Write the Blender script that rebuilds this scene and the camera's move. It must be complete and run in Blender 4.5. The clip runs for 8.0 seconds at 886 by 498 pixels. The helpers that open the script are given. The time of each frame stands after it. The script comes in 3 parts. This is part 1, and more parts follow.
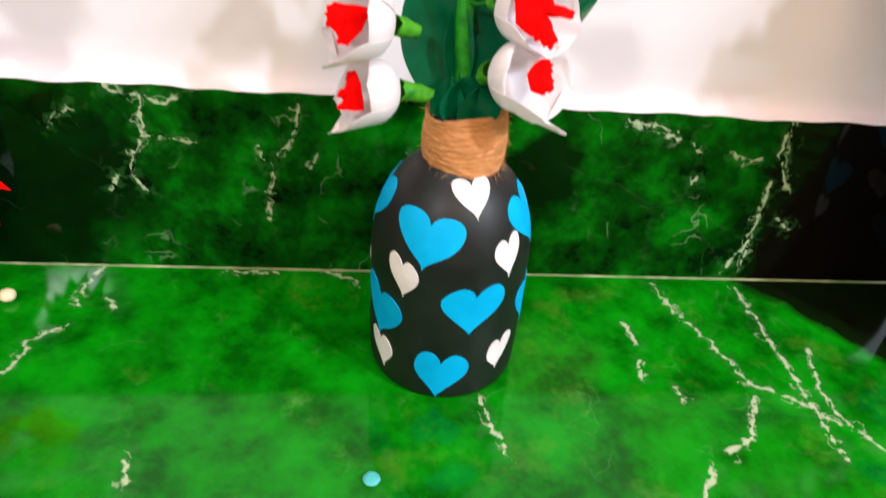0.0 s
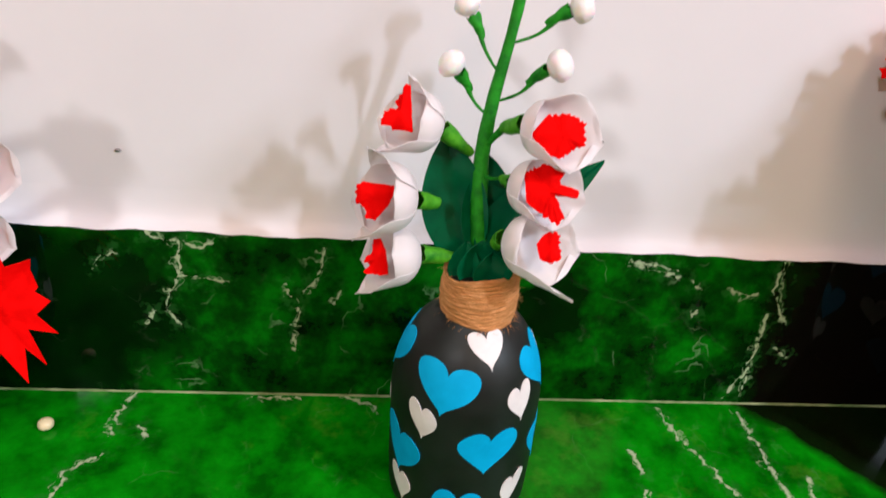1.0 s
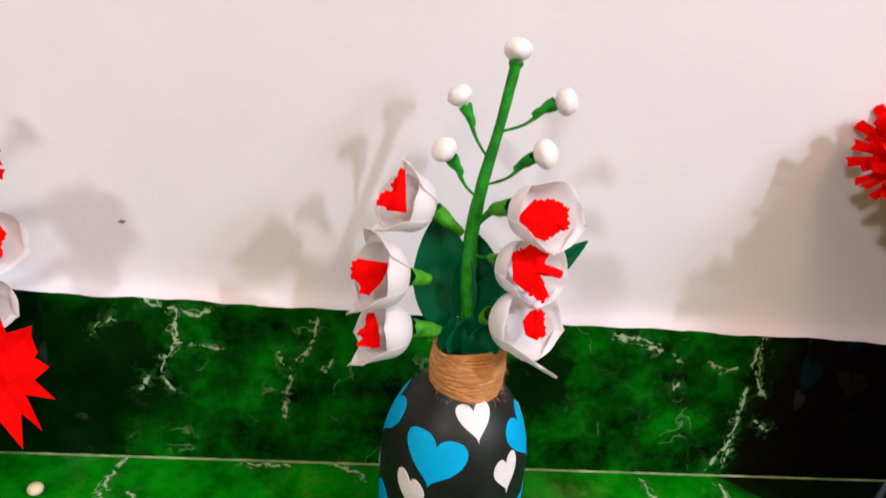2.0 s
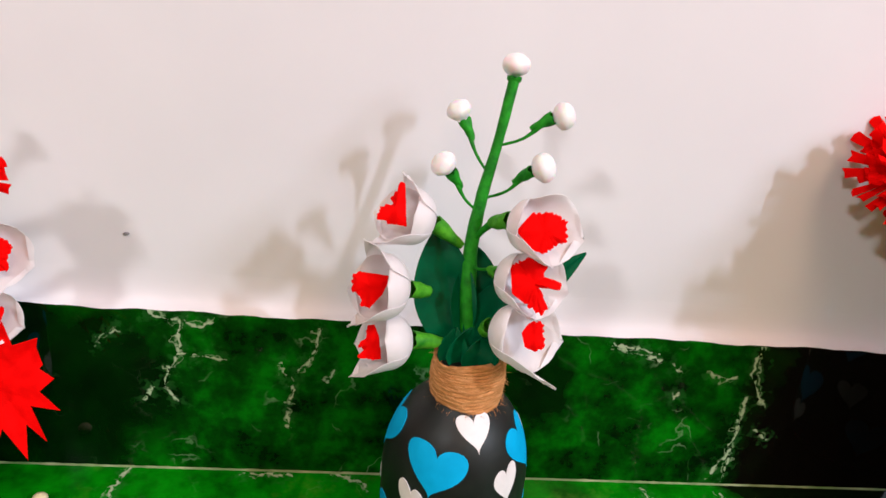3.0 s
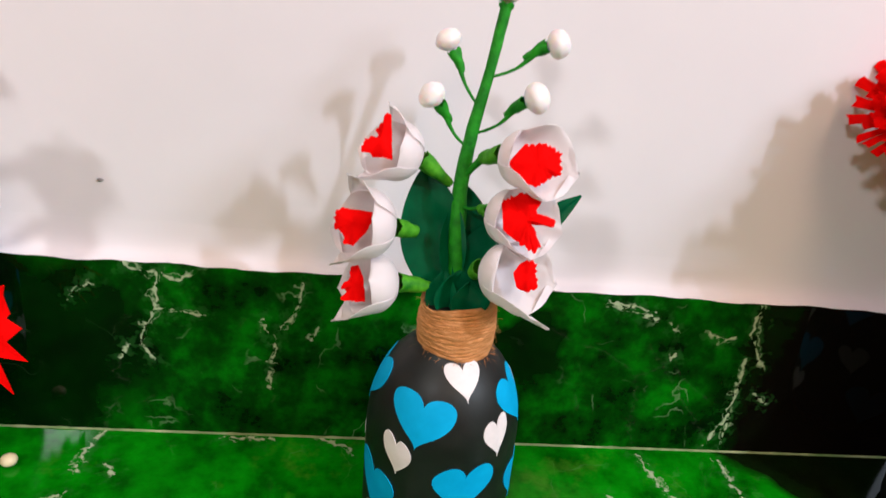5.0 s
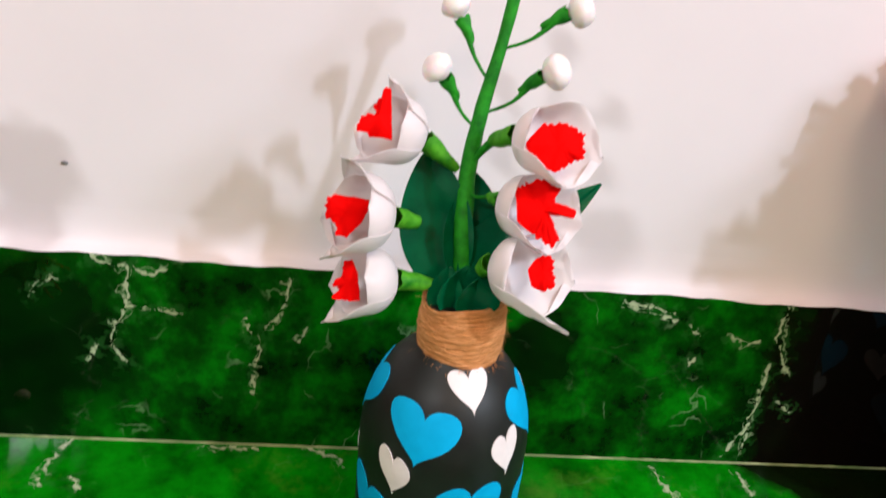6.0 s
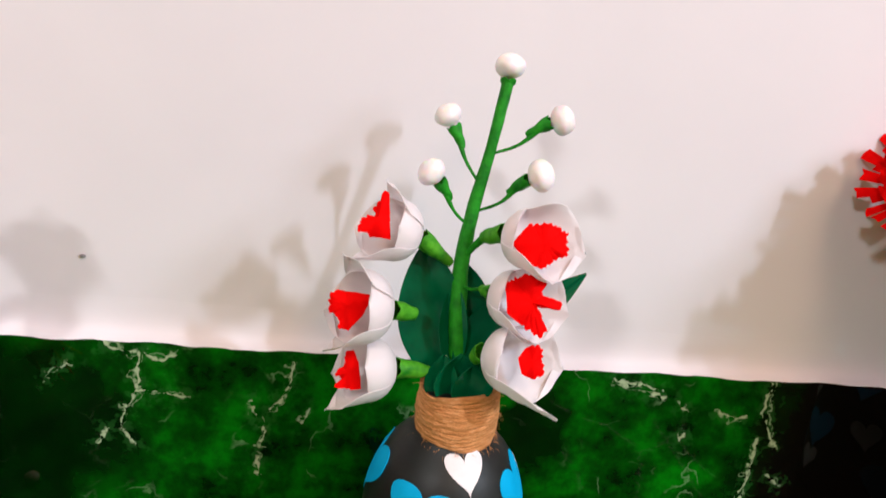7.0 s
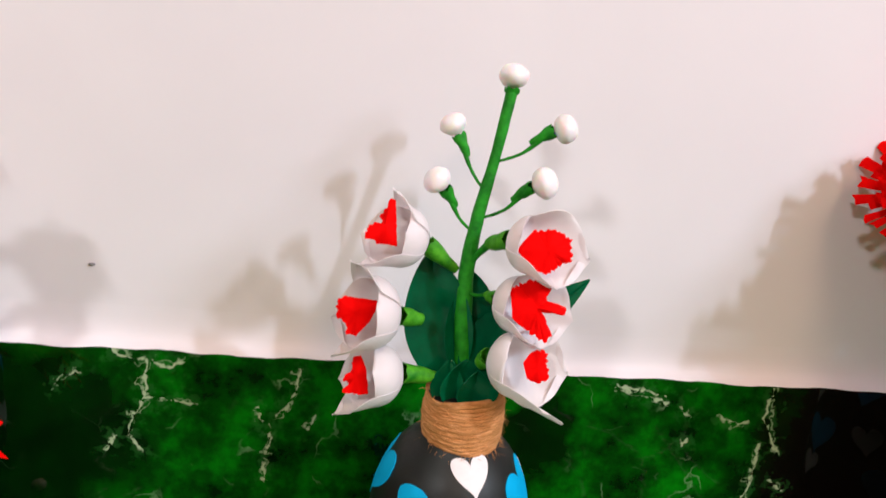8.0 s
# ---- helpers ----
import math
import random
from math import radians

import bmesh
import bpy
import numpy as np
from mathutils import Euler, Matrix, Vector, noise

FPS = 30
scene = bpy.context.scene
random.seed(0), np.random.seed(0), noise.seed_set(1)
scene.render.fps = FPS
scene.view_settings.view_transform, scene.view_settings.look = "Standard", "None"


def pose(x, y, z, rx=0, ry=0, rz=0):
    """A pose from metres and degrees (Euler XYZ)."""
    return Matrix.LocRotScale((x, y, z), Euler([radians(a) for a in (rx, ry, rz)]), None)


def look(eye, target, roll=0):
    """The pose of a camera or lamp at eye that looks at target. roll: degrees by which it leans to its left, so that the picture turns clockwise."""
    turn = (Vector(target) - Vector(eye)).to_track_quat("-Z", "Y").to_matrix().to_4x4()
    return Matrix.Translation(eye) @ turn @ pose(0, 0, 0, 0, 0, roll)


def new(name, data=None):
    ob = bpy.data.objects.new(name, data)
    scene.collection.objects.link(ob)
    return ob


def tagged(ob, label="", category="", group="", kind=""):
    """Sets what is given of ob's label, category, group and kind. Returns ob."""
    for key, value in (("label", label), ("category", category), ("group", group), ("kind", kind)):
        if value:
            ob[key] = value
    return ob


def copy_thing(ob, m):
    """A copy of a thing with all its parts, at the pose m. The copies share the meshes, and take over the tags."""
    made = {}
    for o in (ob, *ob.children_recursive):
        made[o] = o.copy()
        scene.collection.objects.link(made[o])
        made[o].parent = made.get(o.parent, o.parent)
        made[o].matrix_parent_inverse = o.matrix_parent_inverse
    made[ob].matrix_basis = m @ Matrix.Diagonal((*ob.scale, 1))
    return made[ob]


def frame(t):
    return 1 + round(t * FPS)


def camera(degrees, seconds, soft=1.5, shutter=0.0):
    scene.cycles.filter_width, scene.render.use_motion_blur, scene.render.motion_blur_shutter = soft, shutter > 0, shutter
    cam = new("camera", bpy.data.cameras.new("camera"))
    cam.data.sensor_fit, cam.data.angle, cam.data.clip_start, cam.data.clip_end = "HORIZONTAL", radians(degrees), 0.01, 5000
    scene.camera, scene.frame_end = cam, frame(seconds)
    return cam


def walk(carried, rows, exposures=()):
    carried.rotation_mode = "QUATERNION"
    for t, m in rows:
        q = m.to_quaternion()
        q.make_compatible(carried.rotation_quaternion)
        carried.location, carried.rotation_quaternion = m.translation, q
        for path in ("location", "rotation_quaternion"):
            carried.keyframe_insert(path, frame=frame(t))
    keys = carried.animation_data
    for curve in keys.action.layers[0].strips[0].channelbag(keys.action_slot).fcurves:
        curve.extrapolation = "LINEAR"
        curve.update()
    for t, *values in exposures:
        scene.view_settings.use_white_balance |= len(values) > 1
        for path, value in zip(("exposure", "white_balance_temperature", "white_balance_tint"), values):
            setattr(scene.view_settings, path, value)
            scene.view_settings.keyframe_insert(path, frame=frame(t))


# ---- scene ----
cam = camera(62.3, 8.0, shutter=0.5)
PATH = [
    (0, (0.0557, -0.3835, 0.2930), (0.2245, 1.2370, -0.8669), 4.9),
    (0.2, (0.0534, -0.3793, 0.3070), (0.2099, 1.2554, -0.8345), 4.8),
    (0.3, (0.0509, -0.3765, 0.3127), (0.2046, 1.2799, -0.7976), 4.5),
    (0.5, (0.0479, -0.3797, 0.3259), (0.1865, 1.2968, -0.7557), 4.3),
    (0.7, (0.0462, -0.3802, 0.3310), (0.1877, 1.3109, -0.7274), 4.2),
    (1, (0.0474, -0.3852, 0.3423), (0.1911, 1.3383, -0.6622), 4.4),
    (1.5, (0.0488, -0.3915, 0.3480), (0.1964, 1.3596, -0.6069), 5.2),
    (2, (0.0454, -0.3961, 0.3573), (0.2093, 1.4023, -0.5023), 5.5),
    (2.2, (0.0473, -0.3967, 0.3632), (0.1848, 1.4061, -0.4918), 4.7),
    (3.5, (0.0451, -0.3996, 0.3605), (0.2133, 1.4133, -0.4671), 5.6),
    (4, (0.0438, -0.4003, 0.3585), (0.2191, 1.4210, -0.4490), 5.6),
    (4.5, (0.0449, -0.3980, 0.3521), (0.2285, 1.4109, -0.4812), 5.5),
    (4.7, (0.0504, -0.4037, 0.3425), (0.2268, 1.4076, -0.4869), 5.5),
    (5.8, (0.0532, -0.3585, 0.3027), (0.2446, 1.4286, -0.5747), 6.5),
    (6, (0.0492, -0.3600, 0.3085), (0.2508, 1.4413, -0.5370), 6.5),
    (6.2, (0.0491, -0.3618, 0.3136), (0.2429, 1.4544, -0.5010), 5.1),
    (6.5, (0.0494, -0.3719, 0.3242), (0.2444, 1.4693, -0.4321), 5.5),
    (6.8, (0.0454, -0.3769, 0.3282), (0.2425, 1.4788, -0.3913), 5.4),
    (7, (0.0479, -0.3748, 0.3310), (0.2410, 1.4893, -0.3676), 5.7),
    (7.5, (0.0462, -0.3785, 0.3339), (0.2424, 1.5113, -0.2907), 4.9),
    (8, (0.0447, -0.3802, 0.3309), (0.2374, 1.4938, -0.3407), 5.5),
]
walk(cam, [(t, look(eye, target, roll)) for t, eye, target, roll in PATH],
     exposures=[(0, 0.48), (0.2, 0.08), (0.35, 0.0), (1, 0.0), (4.7, -0.01), (6, 0.09), (6.6, 0.07), (7.3, 0.0), (8, 0.0)])

# ---- light: two room lamps in front of the shelf, two added fills, room bounce ----
world = bpy.data.worlds.new("room_air")
world.use_nodes = True
world.node_tree.nodes["Background"].inputs[0].default_value = (1.0, 0.86, 0.74, 1)
world.node_tree.nodes["Background"].inputs[1].default_value = 0.02
scene.world = world
scene.view_settings.exposure = 0.0


def area_lamp(name, eye, aim, width, height, watts, colour, roll=0):
    data = bpy.data.lights.new(name, "AREA")
    data.shape, data.size, data.size_y, data.energy, data.color = "RECTANGLE", width, height, watts, colour
    ob = new(name, data)
    ob.matrix_world = look(eye, aim, roll)
    return ob


area_lamp("tube_light_glow", (2.02, -1.90, 2.00), (0.2, 0, 0.15), 0.04, 0.24, 44, (0.74, 0.84, 1.0))
# unseen soft source added beside the tube to blur the shadow edges
area_lamp("soft_side_glow", (2.15, -1.65, 1.60), (0.2, 0, 0.15), 0.60, 0.60, 36, (0.74, 0.84, 1.0))
area_lamp("bulb_light_glow", (-1.50, -2.45, 2.30), (0.0, 0, 0.1), 0.34, 0.20, 38, (0.94, 0.97, 1.0))
# added warm fill overhead, no fitting known; lifts the shaded sides
area_lamp("warm_fill_glow", (0.7, -2.0, 2.42), (0.6, -1.8, 0), 0.8, 0.8, 33, (1.0, 0.66, 0.43))


# ---- materials ----
def shader(name, rough=0.5, spec=0.5):
    mat = bpy.data.materials.new(name)
    mat.use_nodes = True
    tree = mat.node_tree
    bsdf = tree.nodes["Principled BSDF"]
    bsdf.inputs["Roughness"].default_value = rough
    bsdf.inputs["Specular IOR Level"].default_value = spec
    return mat, tree, bsdf


def node(tree, kind, **values):
    n = tree.nodes.new(kind)
    for key, value in values.items():
        if key == "operation":
            n.operation = value
        else:
            n.inputs[key.replace("_", " ")].default_value = value
    return n


def ramp(tree, fac, stops):
    r = tree.nodes.new("ShaderNodeValToRGB")
    els = r.color_ramp.elements
    while len(els) < len(stops):
        els.new(0.5)
    for el, (pos, col) in zip(els, stops):
        el.position, el.color = pos, (*col, 1)
    tree.links.new(fac, r.inputs[0])
    return r.outputs[0]


def grain(tree, scale, detail=3, rough=0.55, vector=None):
    n = node(tree, "ShaderNodeTexNoise", Scale=scale, Detail=detail, Roughness=rough)
    if vector is None:
        vector = place(tree)
    tree.links.new(vector, n.inputs["Vector"])
    return n.outputs["Fac"]


def place(tree):
    return tree.nodes.new("ShaderNodeNewGeometry").outputs["Position"]


def local(tree):
    return tree.nodes.new("ShaderNodeTexCoord").outputs["Object"]


def bump(tree, bsdf, height, strength, distance):
    b = node(tree, "ShaderNodeBump", Strength=strength, Distance=distance)
    tree.links.new(height, b.inputs["Height"])
    tree.links.new(b.outputs[0], bsdf.inputs["Normal"])


def mixed(tree, fac, a, b):
    m = tree.nodes.new("ShaderNodeMix")
    m.data_type = "RGBA"
    for value, slot in ((fac, 0), (a, 6), (b, 7)):
        if isinstance(value, (tuple, float)):
            m.inputs[slot].default_value = (*value, 1) if isinstance(value, tuple) else value
        else:
            tree.links.new(value, m.inputs[slot])
    return m.outputs[2]


def plain(name, colour, other, scale, rough=0.5, spec=0.4, relief=0.1, depth=0.0004, rough_to=None):
    """A surface whose colour wanders between two tones, with fine relief."""
    mat, tree, bsdf = shader(name, rough, spec)
    at = local(tree)
    coarse = grain(tree, scale, 3, 0.6, at)
    col = ramp(tree, coarse, ((0.3, colour), (0.7, other)))
    tree.links.new(col, bsdf.inputs["Base Color"])
    bump(tree, bsdf, grain(tree, scale * 9, 2, 0.6, at), relief, depth)
    if rough_to is not None:
        m = node(tree, "ShaderNodeMapRange")
        m.inputs[3].default_value, m.inputs[4].default_value = rough, rough_to
        tree.links.new(coarse, m.inputs[0])
        tree.links.new(m.outputs[0], bsdf.inputs["Roughness"])
    return mat


def vein_mask(tree, at, segments, up, width, bend=0.010, ragged=130.0, top=0.85):
    """White veins: soft-edged bands of uneven width along bent lines in the slab."""
    wander = node(tree, "ShaderNodeTexNoise", Scale=ragged, Detail=5.0)
    tree.links.new(at, wander.inputs["Vector"])
    shift = node(tree, "ShaderNodeVectorMath", operation="SUBTRACT")
    tree.links.new(wander.outputs["Color"], shift.inputs[0])
    shift.inputs[1].default_value = (0.5, 0.5, 0.5)
    scaled = node(tree, "ShaderNodeVectorMath", operation="SCALE")
    tree.links.new(shift.outputs[0], scaled.inputs[0])
    scaled.inputs["Scale"].default_value = bend
    bent = node(tree, "ShaderNodeVectorMath", operation="ADD")
    tree.links.new(at, bent.inputs[0])
    tree.links.new(scaled.outputs[0], bent.inputs[1])
    flat = node(tree, "ShaderNodeVectorMath", operation="MULTIPLY")
    tree.links.new(bent.outputs[0], flat.inputs[0])
    flat.inputs[1].default_value = (1, 0, 1) if up else (1, 1, 0)
    nearest = None
    for x0, h0, x1, h1 in segments:
        a = Vector((x0, 0, h0)) if up else Vector((x0, h0, 0))
        b = Vector((x1, 0, h1)) if up else Vector((x1, h1, 0))
        away = b - a
        rel = node(tree, "ShaderNodeVectorMath", operation="SUBTRACT")
        tree.links.new(flat.outputs[0], rel.inputs[0])
        rel.inputs[1].default_value = a
        along = node(tree, "ShaderNodeVectorMath", operation="DOT_PRODUCT")
        tree.links.new(rel.outputs[0], along.inputs[0])
        along.inputs[1].default_value = away / away.length_squared
        held = node(tree, "ShaderNodeClamp")
        tree.links.new(along.outputs["Value"], held.inputs[0])
        foot = node(tree, "ShaderNodeVectorMath", operation="SCALE")
        foot.inputs[0].default_value = away
        tree.links.new(held.outputs[0], foot.inputs["Scale"])
        gap = node(tree, "ShaderNodeVectorMath", operation="DISTANCE")
        tree.links.new(rel.outputs[0], gap.inputs[0])
        tree.links.new(foot.outputs[0], gap.inputs[1])
        if nearest is None:
            nearest = gap.outputs["Value"]
        else:
            least = node(tree, "ShaderNodeMath", operation="MINIMUM")
            tree.links.new(nearest, least.inputs[0])
            tree.links.new(gap.outputs["Value"], least.inputs[1])
            nearest = least.outputs[0]
    # the band is broken up and thickened by a second, coarser noise
    wide = node(tree, "ShaderNodeMapRange")
    tree.links.new(grain(tree, 190, 3, 0.6, at), wide.inputs[0])
    for slot, value in ((1, 0.36), (2, 0.70), (3, -width * 0.35), (4, width * 2.3)):
        wide.inputs[slot].default_value = value
    least_width = node(tree, "ShaderNodeMath", operation="MAXIMUM")
    tree.links.new(wide.outputs[0], least_width.inputs[0])
    least_width.inputs[1].default_value = 0.00002
    over = node(tree, "ShaderNodeMath", operation="DIVIDE")
    tree.links.new(nearest, over.inputs[0])
    tree.links.new(least_width.outputs[0], over.inputs[1])
    fade = node(tree, "ShaderNodeMapRange")
    for slot, value in ((1, 0.35), (2, 1.25), (3, top), (4, 0.0)):
        fade.inputs[slot].default_value = value
    tree.links.new(over.outputs[0], fade.inputs[0])
    return fade.outputs[0]


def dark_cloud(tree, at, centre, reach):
    """A near-black patch in the slab with a ragged outline."""
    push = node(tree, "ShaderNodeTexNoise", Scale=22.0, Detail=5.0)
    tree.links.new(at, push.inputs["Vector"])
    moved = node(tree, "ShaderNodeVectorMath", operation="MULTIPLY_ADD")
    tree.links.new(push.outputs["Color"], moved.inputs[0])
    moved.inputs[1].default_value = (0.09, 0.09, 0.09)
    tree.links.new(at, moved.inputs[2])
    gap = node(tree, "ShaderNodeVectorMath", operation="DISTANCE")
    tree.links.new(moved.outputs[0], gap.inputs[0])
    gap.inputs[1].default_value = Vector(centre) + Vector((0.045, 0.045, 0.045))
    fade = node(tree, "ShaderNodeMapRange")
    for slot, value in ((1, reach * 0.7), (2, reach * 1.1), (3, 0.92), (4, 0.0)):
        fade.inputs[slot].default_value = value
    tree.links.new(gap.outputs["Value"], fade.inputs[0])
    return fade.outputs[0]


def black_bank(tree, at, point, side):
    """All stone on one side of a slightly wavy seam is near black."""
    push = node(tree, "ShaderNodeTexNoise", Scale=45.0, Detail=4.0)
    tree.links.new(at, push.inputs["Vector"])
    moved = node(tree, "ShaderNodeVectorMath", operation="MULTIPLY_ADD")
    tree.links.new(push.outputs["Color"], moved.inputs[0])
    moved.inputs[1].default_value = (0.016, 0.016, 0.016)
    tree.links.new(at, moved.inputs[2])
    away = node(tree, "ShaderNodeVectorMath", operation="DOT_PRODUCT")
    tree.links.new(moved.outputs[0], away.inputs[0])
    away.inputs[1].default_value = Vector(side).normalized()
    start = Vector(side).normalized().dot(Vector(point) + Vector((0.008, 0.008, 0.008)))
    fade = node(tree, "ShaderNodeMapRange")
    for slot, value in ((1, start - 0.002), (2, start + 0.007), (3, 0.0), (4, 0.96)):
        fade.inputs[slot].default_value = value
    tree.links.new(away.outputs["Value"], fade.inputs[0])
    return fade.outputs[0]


def marble(name, segments, up, dark, mid, light, yellow, width, threads, clouds=(), gloss=0.24, rough=0.035, bank=None):
    mat, tree, bsdf = shader(name, rough, gloss)
    at = place(tree)
    cloud = grain(tree, 26, 6, 0.62, at)
    fine = grain(tree, 160, 3, 0.6, at)
    both = node(tree, "ShaderNodeMath", operation="MULTIPLY_ADD")
    tree.links.new(fine, both.inputs[0])
    both.inputs[1].default_value = 0.12
    tree.links.new(cloud, both.inputs[2])
    base = ramp(tree, both.outputs[0], ((0.42, dark), (0.55, mid), (0.70, light)))
    if yellow:
        patch = node(tree, "ShaderNodeMapRange")
        tree.links.new(grain(tree, 17, 5, 0.7, at), patch.inputs[0])
        for slot, value in ((1, 0.56), (2, 0.72), (3, 0.0), (4, 0.38)):
            patch.inputs[slot].default_value = value
        base = mixed(tree, patch.outputs[0], base, yellow)
    # hair-thin pale threads all over the slab
    cell = node(tree, "ShaderNodeTexVoronoi", Scale=24.0)
    cell.feature = "DISTANCE_TO_EDGE"
    push = node(tree, "ShaderNodeTexNoise", Scale=30.0, Detail=4.0)
    tree.links.new(at, push.inputs["Vector"])
    moved = node(tree, "ShaderNodeVectorMath", operation="MULTIPLY_ADD")
    tree.links.new(push.outputs["Color"], moved.inputs[0])
    moved.inputs[1].default_value = (0.05, 0.05, 0.05)
    tree.links.new(at, moved.inputs[2])
    tree.links.new(moved.outputs[0], cell.inputs["Vector"])
    thread = node(tree, "ShaderNodeMapRange")
    for slot, value in ((1, 0.0), (2, 0.024), (3, 0.8), (4, 0.0)):
        thread.inputs[slot].default_value = value
    tree.links.new(cell.outputs["Distance"], thread.inputs[0])
    rare = node(tree, "ShaderNodeMapRange")
    tree.links.new(grain(tree, 33, 2, 0.5, at), rare.inputs[0])
    for slot, value in ((1, 0.54), (2, 0.66), (3, 0.0), (4, threads)):
        rare.inputs[slot].default_value = value
    some = node(tree, "ShaderNodeMath", operation="MULTIPLY")
    tree.links.new(thread.outputs[0], some.inputs[0])
    tree.links.new(rare.outputs[0], some.inputs[1])
    base = mixed(tree, some.outputs[0], base, (0.25, 0.42, 0.2))
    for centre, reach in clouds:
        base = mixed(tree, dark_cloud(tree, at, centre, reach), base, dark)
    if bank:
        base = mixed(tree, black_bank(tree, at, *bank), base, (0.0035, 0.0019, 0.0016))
    base = mixed(tree, vein_mask(tree, at, segments, up, width * 4.5, 0.022, 60.0, 0.28), base, (0.03, 0.16, 0.03))
    base = mixed(tree, vein_mask(tree, at, segments, up, width * 0.5, 0.030, 75.0, 0.55), base, (0.34, 0.44, 0.25))
    base = mixed(tree, vein_mask(tree, at, segments, up, width * 0.9), base, (0.46, 0.54, 0.34))
    tree.links.new(base, bsdf.inputs["Base Color"])
    bump(tree, bsdf, grain(tree, 40, 1, 0.5, at), 0.02, 0.0006)
    return mat


WALL_VEINS_A = [
    (-0.080, 0.116, -0.081, 0.091), (-0.081, 0.091, -0.089, 0.080), (-0.089, 0.080, -0.091, 0.066), (-0.091, 0.066, -0.082, 0.055),
    (-0.104, 0.057, -0.098, 0.066), (-0.075, 0.117, -0.065, 0.112), (-0.065, 0.112, -0.055, 0.118), (-0.081, 0.091, -0.071, 0.091),
    (-0.065, 0.090, -0.054, 0.088), (0.008, 0.115, 0.003, 0.095), (0.003, 0.095, -0.006, 0.080), (-0.009, 0.074, -0.011, 0.058),
    (-0.012, 0.050, -0.013, 0.038), (0.012, 0.075, 0.017, 0.083), (-0.017, 0.088, -0.014, 0.078), (-0.131, 0.099, -0.118, 0.108),
    (-0.099, 0.121, -0.082, 0.117),
]
WALL_VEINS_B = [
    (0.198, 0.114, 0.207, 0.108), (0.207, 0.108, 0.216, 0.110), (0.220, 0.106, 0.230, 0.102), (0.242, 0.100, 0.248, 0.094),
    (0.246, 0.075, 0.251, 0.078), (0.267, 0.094, 0.279, 0.088), (0.279, 0.088, 0.286, 0.090), (0.299, 0.116, 0.297, 0.094),
    (0.297, 0.094, 0.310, 0.072), (0.297, 0.075, 0.296, -0.001), (0.297, 0.032, 0.285, 0.006), (0.311, 0.048, 0.320, 0.042),
    (0.198, 0.113, 0.230, 0.106),
]
COUNTER_VEINS_A = [
    (0.236, -0.006, 0.243, -0.038), (0.243, -0.038, 0.253, -0.056), (0.253, -0.056, 0.262, -0.081), (0.262, -0.081, 0.268, -0.099),
    (0.268, -0.099, 0.287, -0.109), (0.287, -0.109, 0.305, -0.127), (0.316, -0.070, 0.307, -0.103), (0.307, -0.103, 0.310, -0.124),
    (0.310, -0.124, 0.322, -0.147), (0.206, -0.046, 0.211, -0.068), (0.207, -0.082, 0.206, -0.096), (0.222, -0.102, 0.225, -0.113),
    (0.266, -0.110, 0.253, -0.137), (0.252, -0.139, 0.236, -0.148), (0.225, -0.157, 0.213, -0.175),
]
COUNTER_VEINS_B = [
    (0.110, -0.111, 0.121, -0.151), (0.293, -0.010, 0.298, -0.151), (-0.119, -0.001, -0.123, -0.019), (-0.124, -0.021, -0.122, -0.040),
    (-0.123, -0.059, -0.133, -0.068), (-0.138, -0.072, -0.137, -0.088), (-0.137, -0.088, -0.142, -0.096), (-0.107, -0.034, -0.100, -0.043),
    (-0.063, -0.151, -0.057, -0.167), (0.020, -0.001, 0.041, -0.013), (-0.043, -0.004, -0.010, -0.005),
]


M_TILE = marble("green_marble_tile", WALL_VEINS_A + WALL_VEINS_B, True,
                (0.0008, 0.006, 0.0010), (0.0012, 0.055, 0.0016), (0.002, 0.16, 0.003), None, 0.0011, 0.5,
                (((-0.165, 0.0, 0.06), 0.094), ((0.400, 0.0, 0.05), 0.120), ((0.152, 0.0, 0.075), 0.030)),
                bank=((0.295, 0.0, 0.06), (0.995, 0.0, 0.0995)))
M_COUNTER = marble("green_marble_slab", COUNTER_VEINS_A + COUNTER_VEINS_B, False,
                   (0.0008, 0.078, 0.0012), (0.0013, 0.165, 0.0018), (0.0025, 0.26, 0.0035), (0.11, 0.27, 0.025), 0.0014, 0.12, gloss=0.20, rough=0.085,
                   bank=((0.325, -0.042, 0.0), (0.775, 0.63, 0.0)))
M_WALL = plain("white_wall_paint", (0.80, 0.750, 0.775), (0.84, 0.790, 0.81), 6, 0.55, 0.3, 0.15, 0.0006)
M_GROUT = plain("pale_grout", (0.06, 0.15, 0.03), (0.42, 0.46, 0.25), 28, 0.8, 0.2, 0.5, 0.0005)
M_ROOM = plain("beige_room_wall", (0.36, 0.26, 0.19), (0.42, 0.31, 0.23), 2, 0.8, 0.2)
M_FLOOR = plain("brown_floor_tile", (0.25, 0.18, 0.12), (0.32, 0.24, 0.17), 4, 0.4, 0.4)
M_BLACK = plain("black_bottle_paint", (0.0045, 0.005, 0.0048), (0.009, 0.012, 0.010), 60, 0.42, 0.4, 0.25, 0.0003, 0.55)
M_BLUE = plain("blue_craft_paper", (0.0, 0.36, 0.68), (0.001, 0.43, 0.78), 90, 0.55, 0.12, 0.15, 0.0002)
M_WHITEPAPER = plain("white_craft_paper", (0.76, 0.70, 0.70), (0.86, 0.80, 0.80), 90, 0.5, 0.35, 0.15, 0.0002)
M_PETAL = plain("white_foam_petal", (0.92, 0.87, 0.88), (0.95, 0.91, 0.92), 70, 0.45, 0.35, 0.2, 0.0003)
